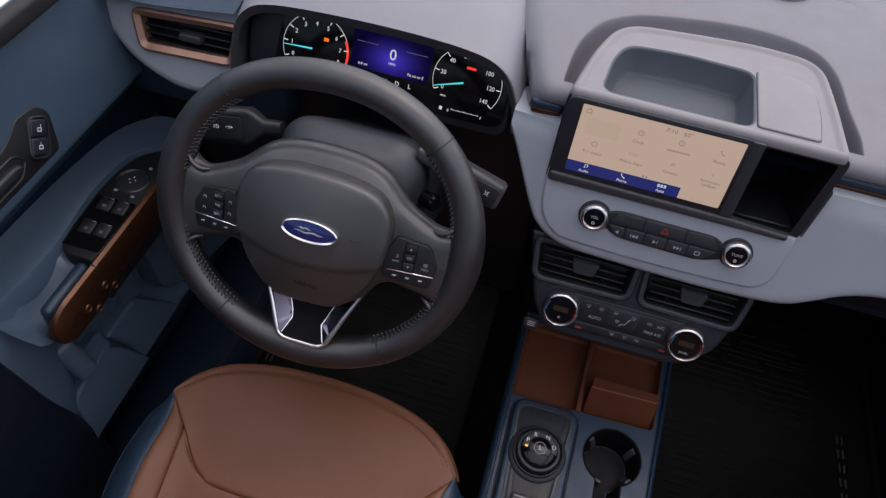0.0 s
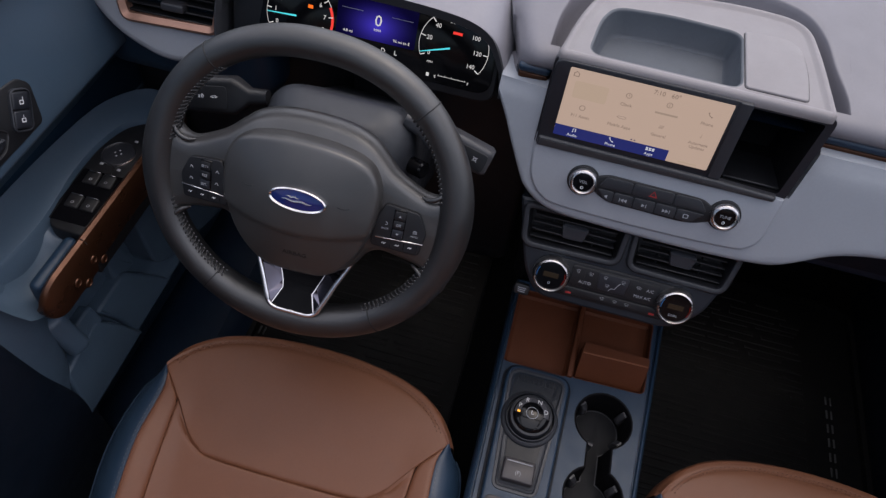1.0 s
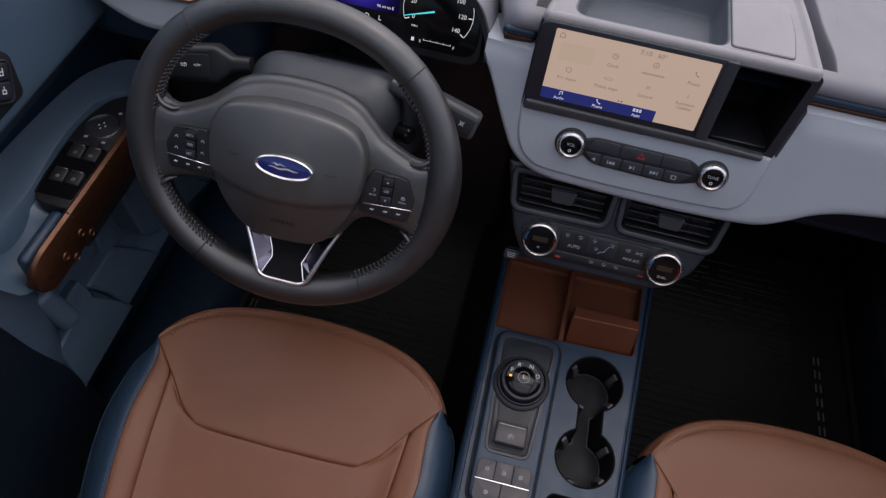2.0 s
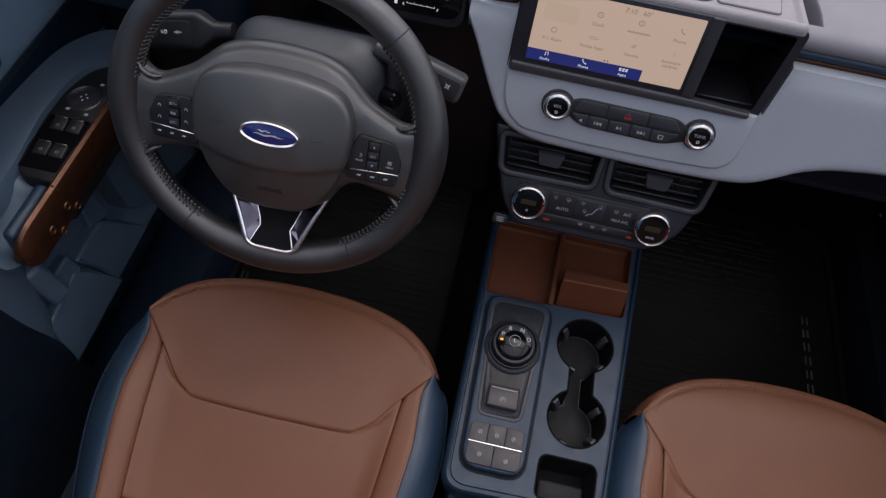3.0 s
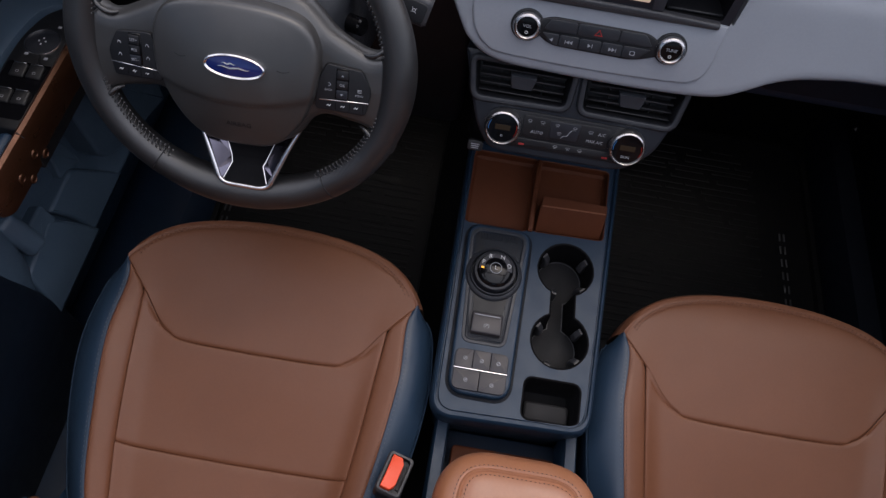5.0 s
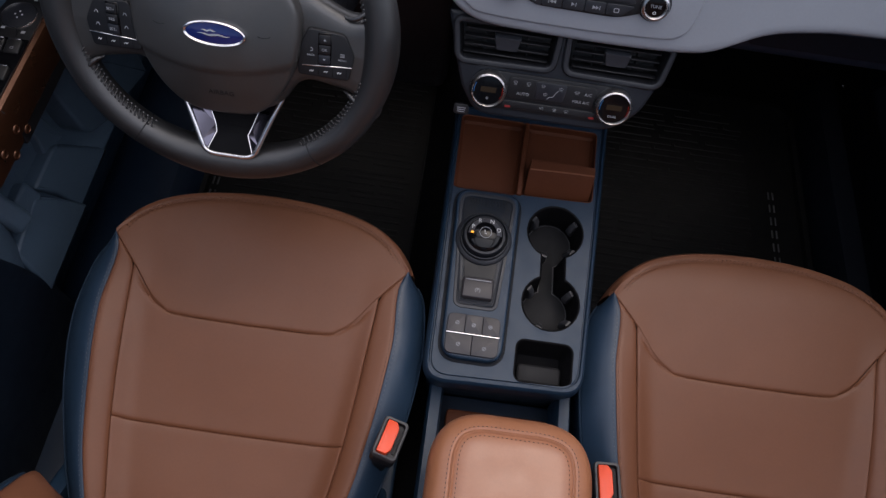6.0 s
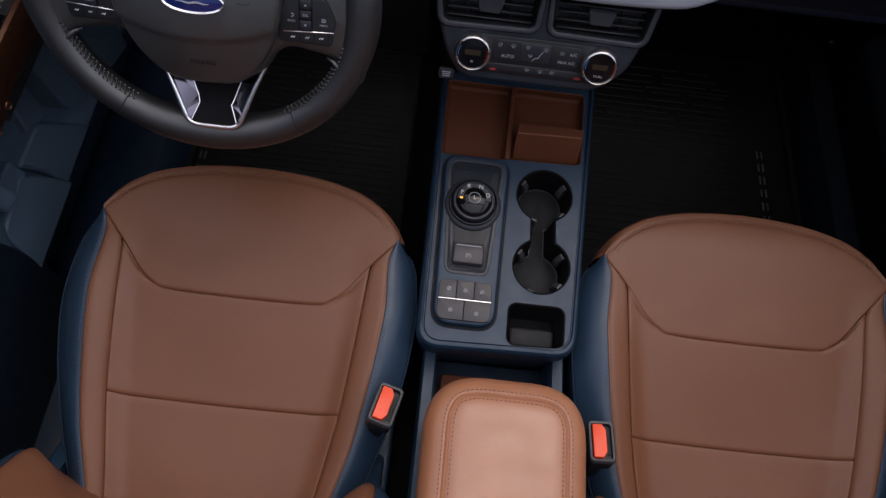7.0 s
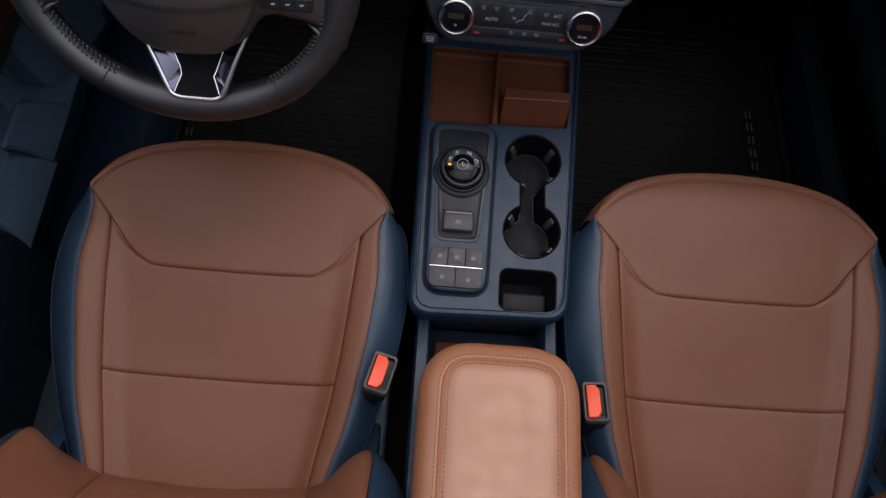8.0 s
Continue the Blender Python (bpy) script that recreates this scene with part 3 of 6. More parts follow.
    bm = loft([lift(rounded([(0.006, 0.243), (0.105, 0.246), (0.105, 0.2885), (0.008, 0.2885)], 0.002), -0.02),
               lift(rounded([(0.006, 0.270), (0.105, 0.273), (0.105, 0.2885), (0.008, 0.2885)], 0.002), 0.022),
               lift(rounded([(0.007, 0.2725), (0.104, 0.2755), (0.104, 0.2875), (0.009, 0.2875)], 0.002), 0.0245)], False, True)
    holder = part("card_holder", bm, POCKET, t, "orange-brown rubber card holder")
    # paler line along the holder's upper edge
    part("lip", tube([(0.008, 0.2715, 0.0235), (0.055, 0.2728, 0.0245), (0.103, 0.2745, 0.0235)], 0.0011, 6), surface("pale_rubber_edge", (0.22, 0.085, 0.045), 0.4), holder)
    # raised shifter panel
    plate = rounded([(-0.0885, -0.022), (-0.004, -0.022), (0.000, 0.232), (-0.094, 0.232)], [0.024, 0.024, 0.022, 0.022], 8)
    # flat dark ring painted for the shade round the raised panel
    part("panel_shade", slab(grow(plate, 0.0042), -0.0035, -0.0018, 0.0004, 1), NIGHT_AND_SHADE, t)
    part("shifter_panel", slab(plate, -0.004, 0.010, 0.0045, 5), BLUE, t)
    inner = rounded([(-0.079, 0.050), (-0.019, 0.050), (-0.006, 0.226), (-0.089, 0.226)], [0.012, 0.012, 0.020, 0.020], 8)
    loops = [lift(grow(inner, 0.0015), 0.0085), lift(grow(inner, 0.0005), 0.0115), lift(grow(inner, -0.003), 0.0118), lift(grow(inner, -0.005), 0.0100)]
    part("shifter_surround", loft(loops, False, True), SLATE_GREY, t, "slate grey shifter surround")
    # hatched strip ahead of the dial
    bm = bmesh.new()
    for k in range(13):
        block(0.0012, 0.011, 0.0012, 0.0003, (-0.075 + k * 0.0045, 0.213, 0.0106), 1, bm)
    ob = part("hatching", bm, CHAR, t)
    ob["kind"] = "stuff"
    # rotary shifter: skirt, collar, cap with lettering
    dial = part("shift_dial", spun([(0.0405, 0.008), (0.0405, 0.011), (0.0385, 0.0135), (0.0355, 0.0150), (0.0345, 0.021), (0.0335, 0.0215), (0.032, 0.014), (0.027, 0.014)], 56), SLATE_GREY, t, "round black shifter dial", at=pose(-0.048, 0.155, 0.001))
    LOW = pose(0, 0, -0.0175)
    part("knob", spun([(0.0318, 0.010), (0.0310, 0.020), (0.0303, 0.0245), (0.0290, 0.0268), (0.0262, 0.0275), (0.0252, 0.0270), (0.0, 0.0268)], 56), CHAR, dial)
    part("face", spun([(0.0258, 0.0446), (0.0245, 0.0475), (0.020, 0.0500), (0.013, 0.0522), (0.006, 0.0532), (0.0, 0.0535)], 48), GLOSS, dial, "gloss black dial face", at=LOW)
    # grey arc that paints the sky's reflection on the gloss face
    part("band", spun([(0.0240, 0.0476), (0.0238, 0.0485), (0.0200, 0.0508), (0.0165, 0.0520), (0.0162, 0.0510)], 40, arc=190, start=-5), surface("dial_reflection", (0.085, 0.085, 0.095), 0.25, metal=0.2), dial, at=LOW)
    part("face_ring", spun([(0.0085, 0.0525), (0.0085, 0.0538), (0.0078, 0.0540), (0.0076, 0.0530)], 32), DIM, dial, at=LOW)
    for ch, a in (("P", 158), ("R", 118), ("N", 66), ("D", 18)):
        text(ch, 0.0088, WHITE, dial, pose(0.0196 * math.cos(radians(a)), 0.0196 * math.sin(radians(a)), 0.0341))
    text("L", 0.0085, WHITE, dial, pose(0, 0.0, 0.0367))
    part("indicator", block(0.0040, 0.0028, 0.0006, 0.0002, (-0.0186, -0.0012, 0.0522), 1), lit("amber_indicator", (1.0, 0.42, 0.03), 1.6), dial, "lit amber indicator", at=LOW)
    # sunken throat between the dial and the parking brake switch
    hollow = rounded([(-0.0725, 0.058), (-0.0245, 0.058), (-0.0175, 0.135), (-0.0795, 0.135)], [0.005, 0.005, 0.012, 0.012], 5)
    loops = [lift(grow(hollow, 0.0012), 0.0102), lift(hollow, 0.0110), lift(grow(hollow, -0.0012), 0.0104), lift(grow(hollow, -0.004), 0.0101)]
    part("throat_rim", loft(loops), SLATE_GREY, t)
    slope = rounded([(-0.0690, 0.092), (-0.0280, 0.092), (-0.0240, 0.128), (-0.0730, 0.128)], [0.003, 0.003, 0.010, 0.010], 5)
    part("throat", slab(slope, 0.0090, 0.0103, 0.0002, 1), BLACK, t)
    brake = part("parking_brake_switch", block(0.043, 0.031, 0.012, 0.0025, (0, 0, 0)), SLATE_WARM, t, "slate parking brake switch", at=pose(-0.0485, 0.078, 0.0135, -4))
    part("switch_edge", block(0.036, 0.0016, 0.0012, 0.0004, (0, 0.0105, 0.0066), 1), DIM, brake)
    text("(P)", 0.0075, DIM, brake, pose(0, -0.004, 0.0062))
    # drive mode buttons, three over two, with a bright bar between
    pad = part("button_pad", slab(rrect(0.073, 0.056, 0.009, 5, -0.0475, 0.011), 0.0085, 0.0102, 0.001), BLACK, t)
    for x0, x1, y0, y1, radii in ((-0.0842, -0.0600, 0.0126, 0.0392, (0.001, 0.001, 0.001, 0.009)), (-0.0596, -0.0355, 0.0126, 0.0392, 0.001), (-0.0351, -0.0110, 0.0126, 0.0392, (0.001, 0.001, 0.009, 0.001)),
                                (-0.0842, -0.0479, -0.0172, 0.0106, (0.010, 0.001, 0.001, 0.001)), (-0.0475, -0.0110, -0.0172, 0.0106, (0.001, 0.010, 0.001, 0.001))):
        part("mode_button", slab(rounded([(x0, y0), (x1, y0), (x1, y1), (x0, y1)], radii, 5), 0.0092, 0.0140, 0.0009), SLATE_WARM, pad)
    part("bright_bar", block(0.0745, 0.0024, 0.003, 0.0009, (-0.0475, 0.0116, 0.0136)), CHROME, pad)
    for x, y in ((-0.0705, 0.026), (-0.0475, 0.025), (-0.0245, 0.025), (-0.066, -0.004), (-0.030, -0.006)):
        bm = holed(ring(0.0028, 16), [ring(0.0020, 16)], 0)
        part("button_mark", bm, DIM, pad, at=pose(x, y, 0.0146), smooth=False)
        part("button_mark", block(0.004, 0.0009, 0.0003, 0.0001, (0, 0, 0), 1), DIM, pad, at=pose(x, y, 0.0145, 0, 0, 40))
    return t


console()


def armrest_box():
    """Console box behind the deck with its padded lid."""
    t = thing("console_box", "dark blue console box with a padded tan leather lid", "console box")
    for s in (-1, 1):
        x = 0.0075 + s * 0.092
        bm = loft([[(x - 0.010, y, 0.05), (x - 0.010, y, 0.296), (x - 0.007, y, 0.302), (x + 0.007, y, 0.302), (x + 0.010, y, 0.296), (x + 0.010, y, 0.05)] for y in (-0.45, 0.272)], False, False, closed=False)
        part("side_wall", bm, BLUE, t)
    part("tray_floor", block(0.17, 0.5, 0.01, 0.003, (0.0075, 0.02, 0.225)), BLUE_DARK, t)
    part("tray_liner", slab(rrect(0.150, 0.09, 0.006, 3, 0.010, 0.195), 0.232, 0.262, 0.003), POCKET, t, "orange-brown rubber tray liner")
    part("latch", block(0.018, 0.016, 0.022, 0.004, (-0.012, 0.186, 0.405)), BLACK, t, "black lid latch")
    base = rounded([(-0.088, -0.36), (0.114, -0.36), (0.114, 0.192), (-0.088, 0.192)], [0.09, 0.09, 0.072, 0.072], 12)
    part("box", slab(grow(base, -0.012), 0.20, 0.400, 0.004), BLUE_DARK, t)
    loops = [lift(grow(base, -0.010), 0.392), lift(grow(base, -0.002), 0.396), lift(base, 0.408), lift(grow(base, -0.002), 0.422), lift(grow(base, -0.007), 0.434), lift(grow(base, -0.014), 0.4415), lift(grow(base, -0.0245), 0.4455), lift(grow(base, -0.0265), 0.4446), lift(grow(base, -0.0278), 0.4462), lift(grow(base, -0.0290), 0.4470), lift(grow(base, -0.0302), 0.4462), lift(grow(base, -0.0315), 0.4448), lift(grow(base, -0.0335), 0.4464), lift(grow(base, -0.046), 0.449)]
    lid = part("lid", loft(loops, True, True), TAN_LIT, t, "padded tan leather armrest lid")
    for off, z in ((-0.0232, 0.4452), (-0.0350, 0.4468)):
        loop = grow(base, off)
        path = [(p[0], p[1], z) for p in loop if p[1] > -0.30]
        k = max(range(len(path)), key=lambda i: abs(path[i][0] - path[i - 1][0]))
        stitches(path[k:] + path[:k], surface("grey_brown_thread", (0.040, 0.032, 0.032), 0.8), t, length=0.0036, gap=0.0018, r=0.0006)
    return t


armrest_box()


# ---- dashboard ----
def slanted(x, y, z, up_y, up_z):
    """A frame on a face that looks to the rear: x right, y up the face, z out of it."""
    up = Vector((0, up_y, up_z)).normalized()
    out = Vector((1, 0, 0)).cross(up)
    return Matrix(((1, up.x, out.x, x), (0, up.y, out.y, y), (0, up.z, out.z, z), (0, 0, 0, 1)))


FASCIA = slanted(0, 0.592, 0.783, 0.375, 0.927)
CLIMATE = slanted(0, 0.535, 0.62, 0.47, 0.88)
SCREEN = slanted(0, 0.598, 0.83, 0.15, 0.98)
CLUSTER = slanted(0, 0.665, 0.85, 0.34, 0.94)
VENT = slanted(0, 0.66, 0.80, 0.34, 0.94)


def dashboard():
    t = thing("dashboard", "grey-blue dashboard with a copper trim line", "dashboard")

    # soft pad over the centre and the passenger side
    prof = [(0.668, 0.838), (0.642, 0.842), (0.630, 0.848), (0.626, 0.856), (0.632, 0.866), (0.650, 0.872), (0.69, 0.878), (0.75, 0.887), (0.85, 0.897), (0.98, 0.905), (1.20, 0.905)]
    rows = [tuple(p) for p in curve(prof, 40)]

    def edge_x(y):
        return -0.178 - 0.30 * max(0.0, y - 0.62)

    def rolled(x, y, z):
        d = x - edge_x(y)
        if d < 0.022:
            k = 1 - d / 0.022
            z -= 0.012 * k * k
            y += 0.010 * k * k if y < 0.68 else 0
        return (x, y, z)

    left, right = -0.150, 0.174
    bm = bmesh.new()
    loft([[rolled(edge_x(y) + (left - edge_x(y)) * w, y, z) for y, z in rows] for w in (0, 0.04, 0.09, 0.16, 0.25, 0.36, 0.5, 0.65, 0.82, 1.0)], closed=False, bm=bm)
    loft([[(x, y, z) for y, z in rows] for x in (right, 0.30, 0.45, 0.6, 0.78)], closed=False, bm=bm)
    loft([[(x, y, z) for y, z in rows if y > 0.905] for x in (left, 0.0, right)], closed=False, bm=bm)
    front = [(y, z) for y, z in rows if y < 0.644]
    loft([[(x, y, z) for y, z in front] for x in (left, -0.1385)], closed=False, bm=bm)
    loft([[(x, y, z) for y, z in front] for x in (0.1440, right)], closed=False, bm=bm)
    # scoop in the pad round the screen housing
    rim = [(left, 0.640), (left + 0.001, 0.668), (-0.146, 0.700), (-0.138, 0.728), (-0.120, 0.757), (-0.086, 0.780), (-0.042, 0.793), (0.010, 0.803), (0.058, 0.806), (0.100, 0.800), (0.130, 0.784), (0.148, 0.752), (0.158, 0.710), (right - 0.004, 0.670), (right, 0.640)]
    rim = [(p.x, p.y) for p in curve(rim, 84)]
    last = max(y for y, z in rows if y < 0.93)
    far = [(left, 0.640 + (last - 0.640) * k / 24) for k in range(24)] + [(left + (right - left) * k / 36, last) for k in range(36)] + [(right, last - (last - 0.640) * k / 24) for k in range(25)]
    foot = [(p[0] * 0.86 + 0.0022, 0.640 + (p[1] - 0.640) * 0.765) for p in rim]

    def on_pad(x, y, drop=0.0):
        return (x, y, spline([(0.626, 0.861), (0.632, 0.866), (0.650, 0.872), (0.69, 0.878), (0.75, 0.887), (0.85, 0.897), (0.98, 0.905), (1.2, 0.905)], y) - drop)

    scoop = []
    for k, drop in ((1.0, 0.034), (0.6, 0.0325), (0.36, 0.027), (0.2, 0.017), (0.09, 0.0065), (0.035, 0.0018), (0.0, 0.0004), (-0.03, 0.0)):
        scoop.append([on_pad(r[0] + (f[0] - r[0]) * k, r[1] + (f[1] - r[1]) * k, drop) for r, f in zip(rim, foot)])
    for k in (0.12, 0.3, 0.5, 0.75, 1.0):
        scoop.append([on_pad(r[0] + (f[0] - r[0]) * k, r[1] + (f[1] - r[1]) * k) for r, f in zip(rim, far)])
    loft(scoop, closed=False, bm=bm)
    loft([[(p[0], p[1], p[2]), (p[0] + 0.004, p[1], p[2] - 0.03)] for p in [rolled(edge_x(y), y, z) for y, z in rows]], closed=False, bm=bm)
    part("pad", bm, PAD_GREY, t)
    # round loudspeaker grille let into the pad
    g = part("speaker_grille", slab(ring(0.046, 40), 0.0, 0.0022, 0.0010), surface("slate_mesh", (0.10, 0.12, 0.15), 0.6, grain=0.5, grain_size=1500), t, "round slate speaker grille", at=pose(0.080, 0.925, 0.9015, 2))
    part("grille_ring", loft([lift(ring(0.0475, 48), 0.0), lift(ring(0.0470, 48), 0.0030), lift(ring(0.0455, 48), 0.0032), lift(ring(0.0450, 48), 0.0018)]), GREY, g)
    # dark blue underside of the pad and copper line below it
    part("pad_underside", sheet(lambda u, v: (-0.178 + 0.95 * u, 0.630 + 0.05 * v, 0.846 - 0.006 * v), 4, 3), BLUE_DARK, t)
    part("trim_line", block(0.034, 0.010, 0.009, 0.003, (-0.160, 0.6335, 0.8345)), COPPER, t, "thin copper trim line")
    part("trim_line", block(0.625, 0.010, 0.009, 0.003, (0.4645, 0.6335, 0.8345)), COPPER, t, "thin copper trim line")
    part("pad_lip", block(0.036, 0.012, 0.010, 0.004, (-0.160, 0.6320, 0.8450)), BLUE, t, "dark blue lip under the pad")
    part("pad_lip", block(0.625, 0.012, 0.010, 0.004, (0.4645, 0.6320, 0.8450)), BLUE, t, "dark blue lip under the pad")
    # fascia round the screen that runs on into the passenger side
    low = [(-0.194, 0.036), (-0.180, 0.012), (-0.165, -0.018), (-0.150, -0.046), (-0.139, -0.063), (-0.120, -0.078), (-0.096, -0.086), (-0.05, -0.089), (0.041, -0.091), (0.10, -0.090), (0.135, -0.088), (0.162, -0.084), (0.184, -0.074), (0.212, -0.058), (0.238, -0.049), (0.267, -0.044), (0.30, -0.040), (0.42, -0.037), (0.78, -0.036)]
    xs = [-0.194 + 0.002 * k for k in range(60)] + [-0.07 + 0.012 * k for k in range(40)] + [0.42, 0.55, 0.78]
    cols = []
    for x in xs:
        yb = spline(low, x)
        # hollow to the left of the screen, and the surface leans back beyond it
        side = max(0.0, (-0.142 - x) / 0.05)
        col = []
        for k, (dy, dz) in enumerate(((0.010, -0.045), (0.003, -0.030), (-0.0005, -0.014), (0.000, -0.006), (0.003, -0.0015), (0.007, 0.0))):
            col.append((x, yb + dy, dz - 0.012 * side))
        for k in range(1, 17):
            top = 0.001 if -0.139 < x < 0.148 else 0.056
            y = yb + 0.007 + (top - yb - 0.007) * k / 16
            col.append((x, y, -0.012 * side - 0.004 * math.exp(-((y - 0.055) / 0.012) ** 2)))
        # level shelf that runs back under the pad
        for dy, dz in ((0.0030, -0.009), (0.0065, -0.018), (0.0150, -0.044)):
            col.append((x, top + (dy if top > 0.01 else 0), -0.012 * side + dz))
        cols.append(col)
    fascia = part("fascia", loft(cols, closed=False), FASCIA_GREY, t, "smooth grey-blue centre fascia", at=FASCIA)
    lip = [(x, spline(low, x) + 0.002, -0.018) for x in [0.20 + 0.02 * k for k in range(30)]]
    part("fascia_lip", tube(lip, 0.0075, 8), BLUE, fascia, "dark blue lip below the fascia")
    ridge = curve([(-0.141, 0.02), (-0.138, -0.030), (-0.131, -0.052), (-0.118, -0.066), (-0.095, -0.0735), (0.0, -0.076), (0.10, -0.0735), (0.124, -0.068), (0.136, -0.052), (0.141, -0.012)], 80)
    panel = [(p.x, p.y) for p in ridge] + [(0.141, 0.0), (-0.141, 0.02)]
    part("centre_panel", slab(panel, -0.004, 0.0040, 0.0034, 5), FASCIA_GREY, fascia)
    # lower dash, knee panels
    part("column_recess", block(0.26, 0.08, 0.34, 0.02, (-0.265, 0.735, 0.585)), BLACK, t)
    part("knee_panel", block(0.36, 0.07, 0.32, 0.02, (-0.56, 0.755, 0.565)), BLACK, t)
    part("lower_panel_driver", block(0.26, 0.10, 0.12, 0.03, (-0.620, 0.722, 0.712)), BLUE, t, "dark blue lower dash panel")
    part("lower_panel_passenger", block(0.62, 0.16, 0.12, 0.03, (0.45, 0.718, 0.690)), BLUE_DARK, t, "dark blue glove box panel")
    part("glove_box_lid", slab(rrect(0.40, 0.050, 0.012, 5, 0.43, 0), 0, 0.004, 0.002), NIGHT_AND_SHADE, t, at=slanted(0, 0.638, 0.688, 0.1, 1))
    part("stack_housing", block(0.24, 0.20, 0.34, 0.02, (0, 0.80, 0.54)), BLACK, t, "black housing behind the climate panel")
    part("dash_core", block(1.48, 0.40, 0.10, 0.02, (0, 0.96, 0.82)), BLACK, t)
    # hood over the instruments
    arch = [(-0.543, 0.745), (-0.542, 0.79), (-0.541, 0.835), (-0.530, 0.868), (-0.49, 0.886), (-0.37, 0.893), (-0.26, 0.890), (-0.214, 0.876), (-0.194, 0.845), (-0.187, 0.820), (-0.1855, 0.802)]
    arch = [(p.x, p.y) for p in curve(arch, 60)]
    inner = [(-0.372 + (x + 0.372) * 0.955, 0.74 + (z - 0.74) * 0.84) for x, z in arch]

    def hoop(y, k, dz=0.0):
        # the hood widens a little towards the windscreen
        return [(x + (x + 0.372) * 0.10 * k - 0.03 * k, y, z + dz + 0.012 * k) for x, z in arch]

    def tilt(pts, lean):
        return [(x, y + lean * (z - 0.80), z) for x, y, z in pts]

    loops = [tilt([(x, 0.668, z) for x, z in inner], 0.25), tilt([(x, 0.632, z) for x, z in inner], 0.25), tilt([((a[0] + b[0]) / 2, 0.6265, (a[1] + b[1]) / 2) for a, b in zip(arch, inner)], 0.25), tilt(hoop(0.629, 0, -0.014), 0.25), tilt(hoop(0.640, 0, -0.010), 0.25), hoop(0.72, 0.25), hoop(0.85, 0.6), hoop(1.15, 1.0)]
    part("hood", loft(loops[3:], closed=False), GREY, t, "grey-blue hood over the instruments")
    part("hood_lining", loft(loops[:4], closed=False), CHAR_LIGHT, t, "dark lining inside the instrument hood")
    # grey band with the side vent, and blue cap above
    band = rounded([(-0.745, 0.045), (-0.735, -0.015), (-0.690, -0.060), (-0.62, -0.085), (-0.545, -0.070), (-0.530, 0.045)], [0.01, 0.03, 0.03, 0.03, 0.02, 0.01])
    hole = [(-0.6165 + x, -0.0115 + y) for x, y in rounded([(-0.066, 0.019), (-0.055, -0.021), (0.061, -0.017), (0.068, 0.025)], 0.012, 5)]
    bm = holed(grow(band, -0.010), [hole], 0.0)
    part("side_band", bm, FASCIA_GREY, t, at=VENT, smooth=False)
    part("side_band_edge", loft([lift(grow(band, -0.010), 0.0), lift(grow(band, -0.005), -0.001), lift(grow(band, -0.0015), -0.004), lift(band, -0.010), lift(band, -0.05)]), FASCIA_GREY, t, at=VENT)
    part("side_pad", sheet(lambda u, v: (-0.78 + 0.235 * u, 0.655 + 0.5 * v - 0.01 * math.sin(3.1 * u), 0.842 + 0.03 * math.sin(min(v * 3, 1.57)) - 0.02 * (1 - u)), 14, 24), BLUE, t)
    return t


dashboard()


def side_vent():
    t = thing("air_vent", "black slatted air vent in a pale copper frame", "air vent", VENT @ pose(-0.6165, -0.0115, 0.001, 0, 0, 1.5), "dash air vents")
    out = rounded([(-0.072, 0.024), (-0.060, -0.026), (0.066, -0.022), (0.074, 0.030)], 0.012, 5)
    loops = [lift(grow(out, 0.002), -0.004), lift(grow(out, 0.001), 0.004), lift(grow(out, -0.002), 0.0055), lift(grow(out, -0.009), 0.001), lift(grow(out, -0.0105), -0.010)]
    part("frame", loft(loops), COPPER_PALE, t, "pale copper frame")
    part("duct", loft([lift(grow(out, -0.010), -0.006), lift(grow(out, -0.012), -0.045)], False, True), RUBBER, t)
    for k in range(4):
        part("slat", block(0.116, 0.0026, 0.010, 0.0008, (0, 0, 0), 1), BLACK, t, at=pose(0, -0.013 + 0.0095 * k, -0.008, 8))
    part("thumb_tab", block(0.030, 0.011, 0.016, 0.003, (0, 0, 0)), CHAR_LIGHT, t, at=pose(0.008, 0.002, -0.002, 12))
    return t


side_vent()


def glyph(parent, x, y, z, w, h, material):
    """A small printed symbol: a windscreen outline with three strokes below it, as one mesh."""
    bm = bmesh.new()
    arc = [(x - w * 0.45, y + h * 0.25, z), (x - w * 0.25, y + h * 0.55, z), (x + w * 0.25, y + h * 0.55, z), (x + w * 0.45, y + h * 0.25, z), (x + w * 0.22, y - h * 0.05, z), (x - w * 0.22, y - h * 0.05, z)]
    tube(arc, 0.00022, 4, closed=True, bm=bm)
    for k in (-1, 0, 1):
        tube([(x + k * w * 0.22, y - h * 0.2, z), (x + k * w * 0.22 + w * 0.06, y - h * 0.38, z), (x + k * w * 0.22, y - h * 0.58, z)], 0.00020, 4, bm=bm)
    return part("icon", bm, material, parent, smooth=False)


